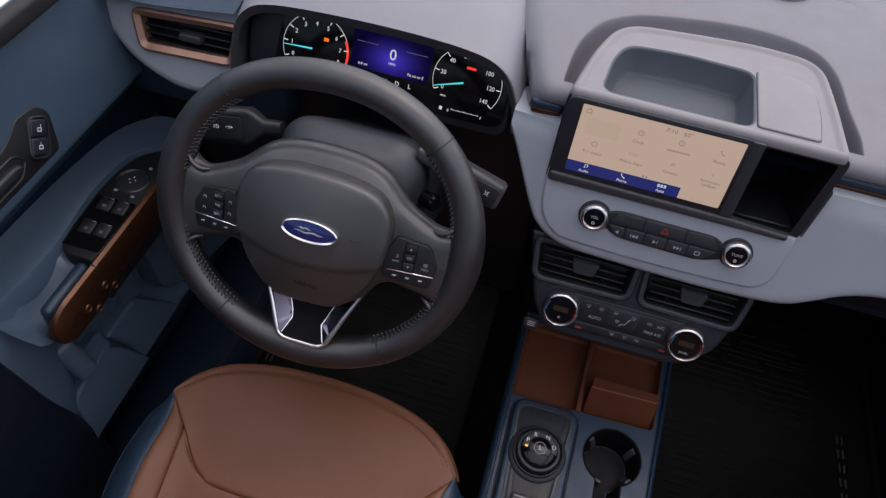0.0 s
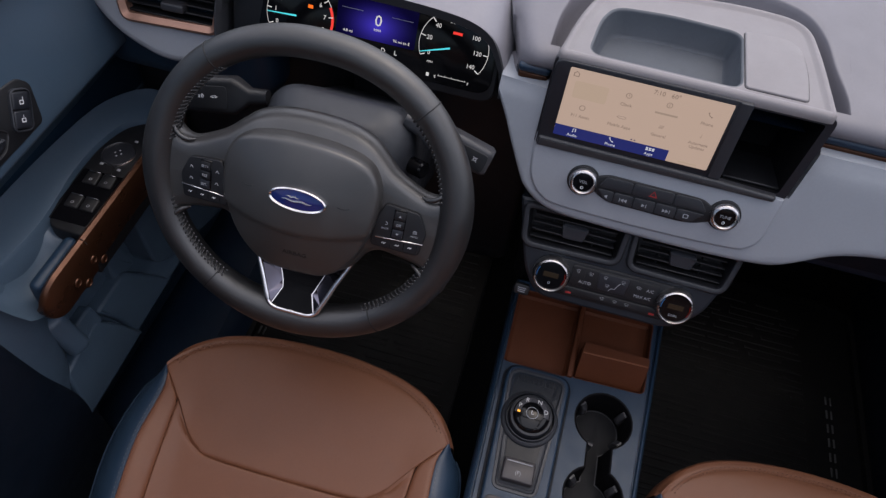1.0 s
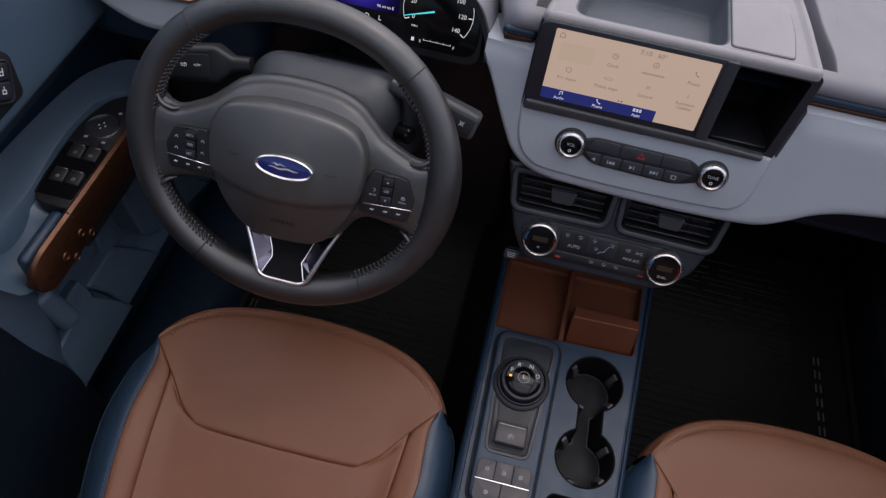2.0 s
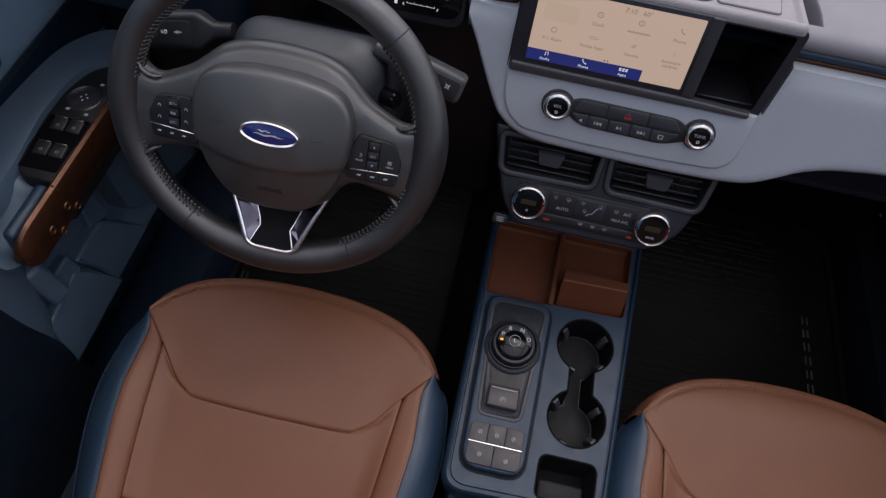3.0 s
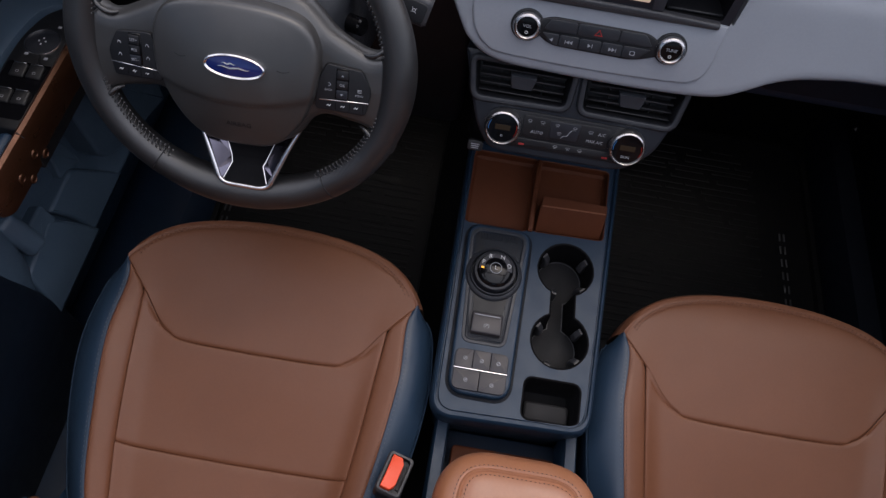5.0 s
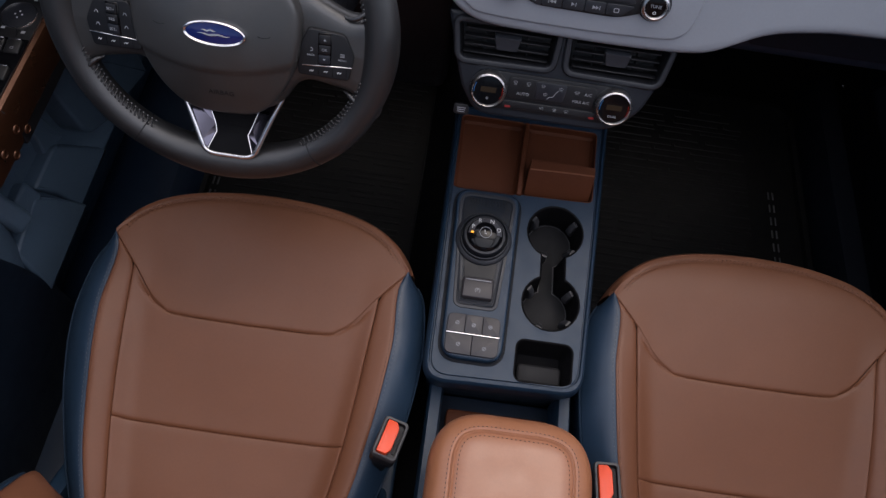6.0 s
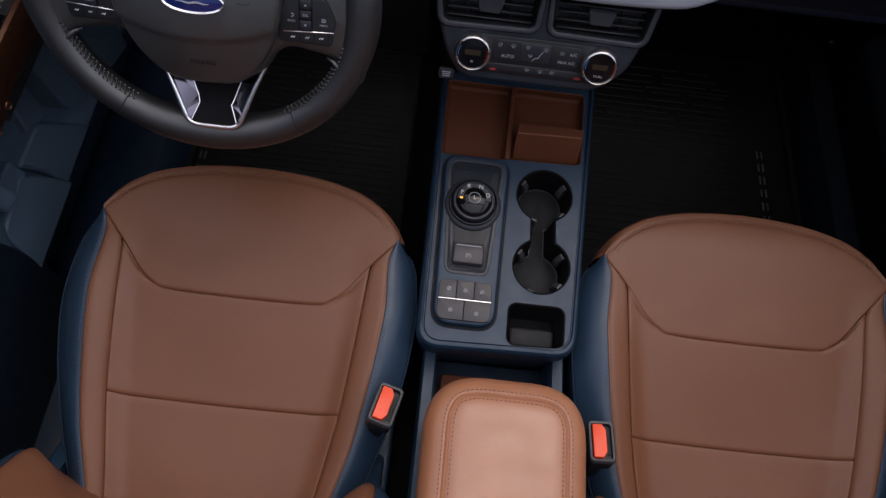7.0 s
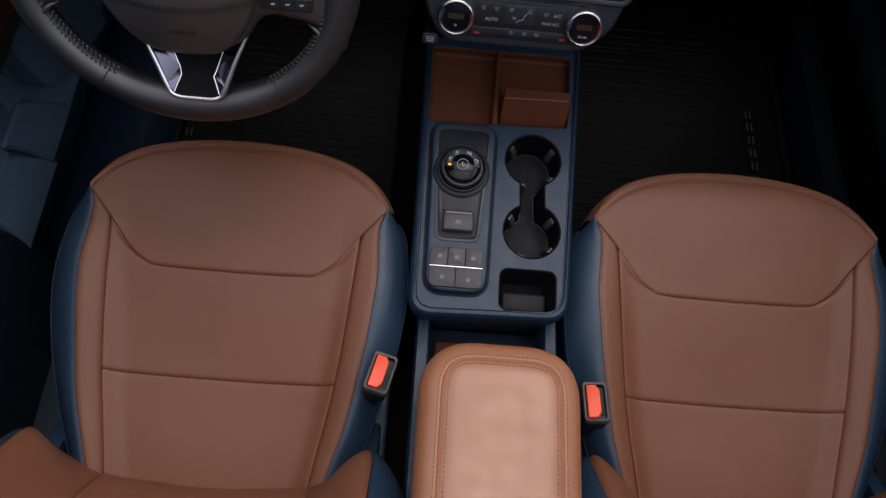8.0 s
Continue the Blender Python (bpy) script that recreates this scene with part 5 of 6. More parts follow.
def instrument_cluster():
    t = thing("instrument_cluster", "lit digital instrument cluster with two dials", "instrument cluster", CLUSTER)
    part("panel", slab(rounded([(-0.525, -0.080), (-0.199, -0.080), (-0.202, -0.010), (-0.250, 0.012), (-0.500, 0.010), (-0.528, -0.010)], 0.02, 5), -0.02, 0.0, 0.002), BLACK, t)
    part("lens", slab(rounded([(-0.495, -0.070), (-0.205, -0.070), (-0.207, -0.006), (-0.245, 0.011), (-0.485, 0.010)], 0.02, 5), 0.0, 0.0015, 0.0006), GLOSS, t)
    white = lit("dial_white", (0.8, 0.76, 0.76), 0.75)
    red = lit("dial_red", (0.9, 0.05, 0.04), 1.0)
    teal = lit("needle_teal", (0.10, 0.75, 0.85), 0.9)
    amber = lit("lamp_amber", (1.0, 0.18, 0.02), 1.0)
    blue = lit("cluster_blue", (0.045, 0.030, 0.42), 0.9)
    # the picture glows in its middle and fades to its sides
    bn = blue.node_tree
    bn.nodes["Principled BSDF"].inputs["Specular IOR Level"].default_value = 0.05
    bn.nodes["Principled BSDF"].inputs["Base Color"].default_value = (0.001, 0.001, 0.003, 1)
    co, gr, mp, rp = [bn.nodes.new("ShaderNode" + k) for k in ("TexCoord", "TexGradient", "Mapping", "MapRange")]
    gr.gradient_type = "QUADRATIC_SPHERE"
    mp.inputs["Location"].default_value, mp.inputs["Scale"].default_value = (0.349 * 20, 0.020 * 30, 0), (20, 30, 1)
    bn.links.new(co.outputs["Object"], mp.inputs["Vector"])
    bn.links.new(mp.outputs["Vector"], gr.inputs["Vector"])
    bn.links.new(gr.outputs["Fac"], rp.inputs["Value"])
    rp.inputs["To Min"].default_value, rp.inputs["To Max"].default_value = 0.05, 1.15
    bn.links.new(rp.outputs["Result"], bn.nodes["Principled BSDF"].inputs["Emission Strength"])

    def gauge(cx, cy, marks, r, red_from=None, sweep=(203, -35), idle=5):
        g = part("dial", slab(ring(r, 48), 0.0012, 0.0022, 0.0004), GLOSS, t, at=pose(cx, cy, 0))
        n = len(marks)
        a0, a1 = sweep
        hot = a1 if red_from is None else a0 + (a1 - a0) * red_from
        part("scale_arc", spun([(r * 0.97, 0.0024), (r * 0.955, 0.0027)], 48, arc=a0 - hot, start=hot), white, g)
        if red_from is not None:
            part("red_arc", spun([(r * 0.97, 0.0025), (r * 0.90, 0.0028)], 20, arc=hot - a1, start=a1), red, g)
        for i, m in enumerate(marks):
            a = radians(a0 + (a1 - a0) * i / (n - 1))
            part("tick", block(r * 0.13, 0.0011, 0.0004, 0.0001, (0, 0, 0), 1), white, g, at=pose(r * 0.89 * math.cos(a), r * 0.89 * math.sin(a), 0.0027, 0, 0, math.degrees(a)))
            if m:
                text(m, r * 0.175, white, g, pose(r * (0.66 if len(m) > 2 else 0.71) * math.cos(a), r * 0.70 * math.sin(a), 0.0027), squeeze=0.92)
        a = radians(a0 - idle)
        bm = bmesh.new()
        d, s = Vector((math.cos(a), math.sin(a), 0)), Vector((-math.sin(a), math.cos(a), 0))
        vs = [bm.verts.new(p) for p in (d * r * 0.95 + s * 0.0004, d * r * 0.95 - s * 0.0004, d * r * 0.1 - s * 0.0011, d * r * 0.1 + s * 0.0011)]
        bm.faces.new(vs)
        part("needle", bm, teal, g, "teal lit needle", at=pose(0, 0, 0.0034), smooth=False)
        return g

    g = gauge(-0.4420, -0.029, list("012345678"), 0.0425, 0.80, (203, -18), 20)
    part("warning_lamp", block(0.006, 0.004, 0.0004, 0.0001, (0, 0, 0), 1), amber, g, at=pose(0.012, 0.014, 0.003))
    g = gauge(-0.2565, -0.0235, ["0", "20", "40", "60", "80", "100", "120", "140"], 0.0425)
    part("warning_lamp", block(0.011, 0.0030, 0.0004, 0.0001, (0, 0, 0), 1), red, g, at=pose(0.002, 0.017, 0.003))
    text("MPH", 0.0035, white, g, pose(-0.025, -0.022, 0.0027))
    for k in range(5):
        part("fuel_tick", block(0.0004, 0.0022, 0.0004, 0.0001, (-0.012 + 0.008 * k, -0.0352, 0.003), 1), white, g)
    part("fuel_scale", block(0.034, 0.0004, 0.0004, 0.0001, (0, 0, 0), 1), white, g, at=pose(0.004, -0.036, 0.003, 0, 0, 0))
    text("E", 0.0045, white, g, pose(-0.016, -0.038, 0.003))
    text("F", 0.0045, white, g, pose(0.024, -0.038, 0.003))
    part("fuel_icon", block(0.0035, 0.0042, 0.0004, 0.0001, (0, 0, 0), 1), white, g, at=pose(-0.025, -0.037, 0.003))
    c = part("centre_display", slab(rrect(0.096, 0.046, 0.002, 3, -0.350, -0.0145), 0.0012, 0.0024, 0.0004), blue, t, "violet-blue centre display")
    text("0", 0.0185, white, c, pose(-0.348, -0.014, 0.0026))
    text("MPH", 0.0042, white, c, pose(-0.348, -0.0245, 0.0026))
    text("4.8 mi", 0.0048, white, c, pose(-0.383, -0.032, 0.0026))
    text("96 mi to E", 0.0048, white, c, pose(-0.318, -0.032, 0.0026))
    for x in (-0.380, -0.320):
        part("guide_line", block(0.026, 0.0007, 0.0003, 0.0001, (x, -0.006, 0.0026), 1), DIM, c)
    for i, ch in enumerate("PRNDL"):
        text(ch, 0.0075, white, t, pose(-0.384 + 0.0152 * i, -0.046, 0.0020))
    return t


instrument_cluster()


# ---- steering wheel and column ----
WHEEL = slanted(-0.366, 0.4615, 0.7525, 0.423, 0.906)


def steering_wheel():
    t = thing("steering_wheel", "black leather steering wheel with a chrome lower spoke", "steering wheel", WHEEL)
    cx = 0.003
    rx, ry, cy = 0.1665, 0.1580, -0.0060

    def rim(a):
        c, s = math.cos(a), math.sin(a)
        k = (abs(c) ** 2.12 + abs(s) ** 2.12) ** (-1 / 2.12)
        return Vector((rx * c * k, cy + ry * s * k, 0.0))

    n = 180
    radii = []
    for k in range(n):
        d = math.degrees(2 * math.pi * k / n)

        def near(c, w):
            return math.exp(-(((d - c + 180) % 360 - 180) / w) ** 2)

        radii.append(0.0162 + 0.0030 * (near(0, 20) + near(180, 20)) + 0.0052 * near(270, 30) + 0.0014 * (near(318, 18) + near(222, 18)))
    path = [rim(2 * math.pi * k / n) for k in range(n)]
    part("rim", tube(path, radii, 20, closed=True), WHEEL_SKIN, t, "black stitched leather rim")
    # sewn joints across the rim
    for d in (47, 131, 236, 306):
        a = radians(d)
        p, q = rim(a), rim(a + 0.02)
        dirn = (q - p).normalized()
        side = dirn.cross(Vector((0, 0, 1)))
        r = radii[int(n * d / 360) % n] + 0.0001
        loop = [p + side * math.cos(b) * r + Vector((0, 0, 1)) * math.sin(b) * r for b in [2 * math.pi * j / 20 for j in range(20)]]
        part("rim_joint", tube(loop, 0.0007, 5, closed=True), RUBBER, t)
    # lacing on the inner side of the rim: gathered leather pulled in by slanted stitches
    grey_thread = surface("grey_thread", (0.036, 0.035, 0.037), 0.6)
    for a0, a1 in ((128, 170), (196, 238), (303, 345), (10, 48)):
        bm, puff = bmesh.new(), bmesh.new()
        count = int(abs(a1 - a0) * 0.52)
        for k in range(count):
            a = radians(a0 + (a1 - a0) * (k + 0.5) / count)
            p, q = rim(a), rim(a + 0.01)
            along, out = (q - p).normalized(), (p - Vector((0, cy, 0))).normalized()
            r = radii[int(n * (math.degrees(a) % 360) / 360) % n]

            def skin_at(b, slide, proud):
                b = radians(b)
                return p - out * math.cos(b) * (r + proud) + Vector((0, 0, math.sin(b) * (r + proud))) + along * slide

            tube([skin_at(12, -0.0016, 0.0001), skin_at(20, -0.0005, 0.0009), skin_at(28, 0.0005, 0.0009), skin_at(36, 0.0016, 0.0001)], [0.0006, 0.0009, 0.0009, 0.0006], 6, bm=bm)
            for b0 in (8, 38):
                tube([skin_at(b0 - 6, 0.0028, -0.0018), skin_at(b0, 0.0030, -0.0005), skin_at(b0 + 6, 0.0028, -0.0018)], [0.0010, 0.0017, 0.0010], 7, bm=puff)
        ob = part("rim_stitching", bm, grey_thread, t, smooth=False)
        ob["kind"] = "stuff"
        ob = part("gathered_leather", puff, WHEEL_SKIN, t)
        ob["kind"] = "stuff"
    # crown and side spokes behind the airbag cover
    half = [(0.0, 0.0800), (0.024, 0.0790), (0.046, 0.0755), (0.066, 0.0675), (0.082, 0.0545), (0.096, 0.0425), (0.112, 0.0335), (0.128, 0.0265), (0.141, 0.0260), (0.1505, 0.0330), (0.158, 0.046), (0.168, 0.040), (0.170, -0.010), (0.168, -0.080), (0.156, -0.088), (0.146, -0.072), (0.133, -0.0605), (0.112, -0.0550), (0.090, -0.0520), (0.076, -0.0600), (0.064, -0.0780), (0.048, -0.0900), (0.024, -0.0950), (0.0, -0.0960)]
    crisp = curve(half, 92)
    outline = [(cx - p.x, p.y) for p in crisp] + [(cx + p.x, p.y) for p in crisp[-2:0:-1]]

    def crown(inset, z):
        pts = []
        for x, y in (grow(outline, -inset) if inset else outline):
            u = abs(x - cx)
            pts.append((x, y, z - 0.006 * min(1, (u / 0.15) ** 2) - 0.30 * max(0, y - 0.036)))
        return pts

    loops = [crown(0.0030, -0.010), crown(0, -0.002), crown(0.0012, 0.0045), crown(0.0035, 0.0090), crown(0.0070, 0.0125), crown(0.0105, 0.0148)]
    for k in (0.35, 0.7, 1.0):
        rows = []
        for x, y, z in crown(0.0105, 0.0148):
            mx, my = cx + 0.98 * (x - cx), -0.015
            px, py = x + (mx - x) * k, y + (my - y) * k
            rows.append((px, py, 0.0148 + 0.0012 * k - 0.006 * min(1, ((px - cx) / 0.15) ** 2) - 0.30 * max(0, py - 0.036)))
        loops.append(rows)
    part("spokes", loft(loops, True, False), HUB_SKIN, t, "black soft-touch crown and side spokes", angle=70)
    # leather collars where the rim runs into the spokes, edged with coarse stitches
    for s in (-1, 1):
        for sy in (1, -1):
            if sy > 0:
                edge = [(0.1265, 0.0245, 0.0050), (0.1330, 0.0238, 0.0085), (0.1400, 0.0262, 0.0105), (0.1460, 0.0310, 0.0105), (0.1500, 0.0385, 0.0085)]
            else:
                edge = [(0.1290, -0.0590, 0.0040), (0.1350, -0.0610, 0.0080), (0.1410, -0.0660, 0.0100), (0.1460, -0.0725, 0.0100), (0.1490, -0.0800, 0.0080)]
            row = curve([(cx * 0.5 + s * x, y - sy * 0.0012, z - 0.0004) for x, y, z in edge], 24)
            part("collar", tube([tuple(p) for p in row], [0.0012 + 0.0016 * math.sin(math.pi * k / 24) for k in range(25)], 10), WHEEL_SKIN, t, "gathered leather collar")
            stitches([(p.x, p.y, p.z + 0.0020) for p in row], grey_thread, t, "collar_stitching", 0.0030, 0.0022, 0.0009, 0.0006)
    # airbag cover with a crease and a receding lower part
    half = [(0.0, 0.0610), (0.030, 0.0596), (0.058, 0.0540), (0.0745, 0.0440), (0.0835, 0.0260), (0.0850, 0.004), (0.0815, -0.022), (0.0720, -0.050), (0.0580, -0.073), (0.0440, -0.0880), (0.028, -0.0960), (0.0, -0.0985)]
    crisp = curve(half, 66)
    outline = [(-p.x, p.y) for p in crisp] + [(p.x, p.y) for p in crisp[-2:0:-1]]

    def face(x, y):
        """Height of the cover over the wheel's plane."""
        rise = 0.0285 * max(0.0, 1 - (x / 0.112) ** 2) * max(0.0, 1 - ((y + 0.014) / 0.105) ** 2)
        under = (-0.036 + 1.9 * x * x) - y
        step = 0.0045 * min(1.0, max(0.0, under / 0.006)) ** 2 * (3 - 2 * min(1.0, max(0.0, under / 0.006))) + 0.10 * max(0.0, under - 0.004)
        return 0.0180 + rise - step

    def dome(k, sink=0.0):
        pts = []
        for x, y in outline:
            px, py = x * k, -0.015 + (y + 0.015) * k
            pts.append((cx + px, py, face(px, py) - sink))
        return pts

    loops = [[(x, y, 0.004) for x, y, z in dome(1.0)], dome(1.0, 0.0075), dome(0.994, 0.0040), dome(0.982, 0.0016), dome(0.964, 0.0004)]
    loops += [dome(0.945 - 0.035 * k) for k in range(27)]
    part("airbag_cover", loft(loops, True, True), HUB_SKIN, t, "black airbag cover with a crease", angle=70)
    text("AIRBAG", 0.0078, RUBBER, t, pose(cx + 0.004, -0.066, face(0.004, -0.066) + 0.0003, 13))
    for s in (-1, 1):
        row = [(cx + s * 0.052 + 0.006 * u, 0.004 - 0.0016 * (1 - u * u), face(s * 0.052, 0.004) + 0.0000 - s * u * 0.0016) for u in [k / 8 - 1 for k in range(17)]]
        part("horn_mark", tube(row, 0.0005, 5), RUBBER, t)
    # badge: oval in a bright ring, with a plain flourish in place of its script
    b = part("badge", loft([lift(ring(0.0310, 48, ry=0.0128), -0.006), lift(ring(0.0310, 48, ry=0.0128), 0.002), lift(ring(0.0298, 48, ry=0.0116), 0.0032), lift(ring(0.0280, 48, ry=0.0100), 0.0016)]), CHROME, t, "blue oval badge with a bright rim", at=pose(cx + 0.0050, 0.0030, 0.0455))
    part("badge_field", loft([lift(ring(0.0283, 48, ry=0.0103), 0.0012), lift(ring(0.018, 48, ry=0.006), 0.0024), lift(ring(0.004, 48, ry=0.0015), 0.0026)], False, True), BADGE, b)
    for x0, x1, y, r in ((-0.016, 0.016, -0.0008, 0.0012), (-0.012, 0.002, 0.0030, 0.0008)):
        row = [(x0 + (x1 - x0) * k / 14, y + 0.0006 * math.sin(k * 0.9), 0.0027) for k in range(15)]
        part("badge_flourish", tube(row, [0.0002 + r * math.sin(math.pi * (k + 0.5) / 15) for k in range(15)], 6), CHROME, b)
    # bright lower spoke with a dark hollow
    v = [(-0.071, -0.050, -0.007), (-0.056, -0.080, 0.0000), (-0.044, -0.106, 0.0080), (-0.032, -0.135, 0.0155), (-0.028, -0.1435, 0.0170), (-0.019, -0.1480, 0.0180), (0.0, -0.1485, 0.0180), (0.019, -0.1480, 0.0180), (0.028, -0.1435, 0.0170), (0.032, -0.135, 0.0155), (0.044, -0.106, 0.0080), (0.056, -0.080, 0.0000), (0.071, -0.050, -0.007)]
    v = [(x + cx + 0.004, y, z) for x, y, z in v]
    part("lower_spoke_trim", tube([tuple(p) for p in curve(v, 90)], 0.0028, 10), CHROME, t, "chrome U-shaped lower spoke trim")
    smoked = surface("smoked_chrome", (0.17, 0.16, 0.20), 0.12, metal=1.0, rough_var=0.02, mottle=0.02)
    ox = cx + 0.004
    for s in (-1, 1):
        bm = loft([[(ox + s * 0.056, -0.080, -0.001), (ox + s * 0.032, -0.135, 0.0145), (ox + s * 0.026, -0.1440, 0.0155)],
                   [(ox + s * 0.036, -0.080, -0.014), (ox + s * 0.0200, -0.122, -0.002), (ox + s * 0.0175, -0.1280, 0.004)]], closed=False)
        part("spoke_facet", bm, smoked, t, "polished inner facet", smooth=False)
        edge = [(ox + s * 0.036, -0.080, -0.0135), (ox + s * 0.0200, -0.122, -0.0015), (ox + s * 0.0175, -0.1280, 0.0045), (ox + s * 0.025, -0.1450, 0.0160)]
        part("facet_edge", tube(edge, 0.0007, 6), CHROME, t)
    bm = loft([[(ox - 0.036, -0.080, -0.014), (ox + 0.036, -0.080, -0.014)], [(ox - 0.0200, -0.122, -0.002), (ox + 0.0200, -0.122, -0.002)], [(ox - 0.0175, -0.128, 0.004), (ox + 0.0175, -0.128, 0.004)], [(ox - 0.025, -0.1475, 0.0160), (ox + 0.025, -0.1475, 0.0160)]], closed=False)
    part("spoke_hollow", bm, BIN, t, smooth=False)
    # switch pads on the side spokes
    for s, words in ((-1, ("SET+", "RES", "SET-")), (1, ("", "OK", ""))):
        base = pose(cx + s * 0.110, -0.014, 0.0125, 0, s * 5, 0)
        o = [(-0.0180, 0.0245), (-0.0270, 0.0040), (-0.0275, -0.0230), (0.0215, -0.0255), (0.0258, 0.0000), (0.0160, 0.0205)]
        o = [(x * 1.08, y * 1.06) for x, y in o]
        o = o if s > 0 else [(-x, y) for x, y in o[::-1]]
        pad = part("switch_pad", slab(rounded(o, 0.0045, 5), -0.010, 0.0045, 0.0012), BLACK, t, "black switch pad", at=base)
        # centre rocker column
        part("rocker_well", block(0.0135, 0.0335, 0.0016, 0.0006, (s * -0.0025, 0.0055, 0.0045), 1), GLOSS, pad)
        for i, word in enumerate(words):
            part("switch_key", block(0.0118, 0.0098, 0.0032, 0.0012, (s * -0.0025, 0.0158 - 0.0104 * i, 0.0058), 2), BLACK if i != 2 else CHAR, pad)
            if word:
                text(word, 0.0040, DIM, pad, pose(s * -0.0025, 0.0158 - 0.0104 * i, 0.0077))
            else:
                bm = slab([(-0.0014, -0.0010), (0.0014, -0.0010), (0.0, 0.0012)], 0, 0.0003, 0.00005, 1)
                part("icon", bm, DIM, pad, at=pose(s * -0.0025, 0.0158 - 0.0104 * i, 0.0074, 0, 0, 180 if i else 0))
        if s > 0:
            text("BACK", 0.0030, DIM, pad, pose(-0.0165, -0.0020, 0.0047))
            text("MENU", 0.0030, DIM, pad, pose(0.0155, -0.0050, 0.0047))
            for k in range(3):
                part("icon", block(0.0045, 0.0006, 0.0003, 0.0001, (0.0155, -0.0012 + 0.0014 * k, 0.0047), 1), DIM, pad)
            arc = [(-0.0165 + 0.0020 * math.cos(a), 0.0040 + 0.0016 * math.sin(a), 0.0047) for a in [radians(-100 + 20 * k) for k in range(11)]]
            part("icon", tube(arc, 0.0004, 4), DIM, pad)
        else:
            for x, y in ((-0.0150, 0.0100), (-0.0150, -0.0030), (0.0155, 0.0115), (0.0155, -0.0020)):
                row = [(x - 0.0018, y - 0.0012, 0.0047), (x - 0.0006, y + 0.0014, 0.0047), (x + 0.0006, y + 0.0014, 0.0047), (x + 0.0018, y - 0.0012, 0.0047)]
                part("icon", tube(row, 0.0004, 4), DIM, pad)
        part("pad_bar", block(0.0515, 0.0014, 0.0012, 0.0004, (s * 0.0, -0.0128, 0.0046), 1), CHROME, pad, at=pose(0, 0, 0, 0, 0, s * 1.5))
        for x in (-0.0155, -0.001, 0.0130):
            part("key_joint", block(0.0004, 0.0090, 0.0004, 0.0001, (x + 0.0072, -0.0190, 0.0045), 1), GLOSS, pad)
            row = [(x - 0.0019, -0.0196, 0.0047), (x - 0.0004, -0.0180, 0.0047), (x + 0.0006, -0.0198, 0.0047), (x + 0.0021, -0.0180, 0.0047)]
            part("icon", tube(row, 0.0005, 4), WHITE, pad)
    return t


steering_wheel()


def column():
    t = thing("steering_column", "charcoal plastic steering column cover", "column cover", WHEEL)
    loops = []
    for z, w, top, low in ((-0.018, 0.128, 0.060, -0.055), (-0.024, 0.140, 0.0685, -0.062), (-0.031, 0.148, 0.0735, -0.066), (-0.040, 0.156, 0.0785, -0.068), (-0.050, 0.164, 0.0835, -0.071), (-0.058, 0.171, 0.0875, -0.074), (-0.066, 0.176, 0.0890, -0.076), (-0.11, 0.176, 0.0780, -0.078), (-0.17, 0.176, 0.062, -0.080), (-0.26, 0.18, 0.045, -0.080)):
        loops.append(lift(rrect(w, top - low, 0.040, 9, 0.012, (top + low) / 2), z))
    part("shroud", loft(loops, True, False), SLATE_GREY, t, angle=60)
    part("shroud_gap", loft([lift(rrect(0.1772, 0.1640, 0.040, 9, 0.012, 0.0058), -0.074), lift(rrect(0.1772, 0.1636, 0.040, 9, 0.012, 0.0056), -0.076)]), RUBBER, t)
    # ignition barrel
    part("barrel", spun([(0.0, 0.014), (0.008, 0.014), (0.010, 0.012), (0.010, -0.02)], 20), GLOSS, t, at=pose(0.104, 0.030, -0.060, 0, 60, 0))
    return t


column()


def stalk(name, label, s, at, span, reach):
    """A flattened paddle: an arm, then a bevelled end with a printed face."""
    t = thing(name, label, "stalk", WHEEL @ at, "column stalks")
    loops = []
    for d, a, b in ((0.0, 0.016, 0.016), (0.020, 0.018, 0.018), (0.032, span * 0.85, 0.022), (0.038, span, 0.024), (reach - 0.004, span * 0.92, 0.024), (reach, span * 0.80, 0.018)):
        loops.append([(s * d, p[0], p[1]) for p in rrect(a, b, 0.006, 5)])
    part("lever", loft(loops, True, True), BLACK if s < 0 else CHAR_LIGHT, t)
    mid = (0.040 + reach) / 2
    part("face", slab(rrect(reach - 0.048, span * 0.62, 0.004, 4, s * mid, -0.001), 0.010, 0.0128, 0.0006), BLACK, t)
    # printed symbols: a lamp, a beam and a pair of arrows
    for k in range(3):
        x = s * (mid - 0.015 + 0.015 * k)
        if k == 0:
            for d in (-1, 1):
                row = [(x + d * 0.0008, 0.0013, 0.013), (x + d * 0.0042, 0.0, 0.013), (x + d * 0.0008, -0.0013, 0.013)]
                part("icon", tube(row, 0.0005, 4, closed=True), WHITE, t)
        elif k == 1:
            row = [(x + 0.0024 * math.cos(a), 0.0020 * math.sin(a), 0.013) for a in [radians(-90 + 20 * i) for i in range(10)]]
            part("icon", tube(row, 0.0005, 4, closed=True), WHITE, t)
            for d in (-1, 0, 1):
                part("icon", block(0.0030, 0.0007, 0.0004, 0.0001, (x - 0.0028, 0.0013 * d, 0.013), 1), WHITE, t)
        else:
            part("icon", holed(ring(0.0019, 14), [ring(0.0012, 14)]), WHITE, t, at=pose(x, 0, 0.013), smooth=False)
            for d in (45, 135, 225, 315):
                part("icon", block(0.0014, 0.0006, 0.0004, 0.0001, (0.0030, 0, 0), 1), WHITE, t, at=pose(x, 0, 0.013, 0, 0, d))
    return t


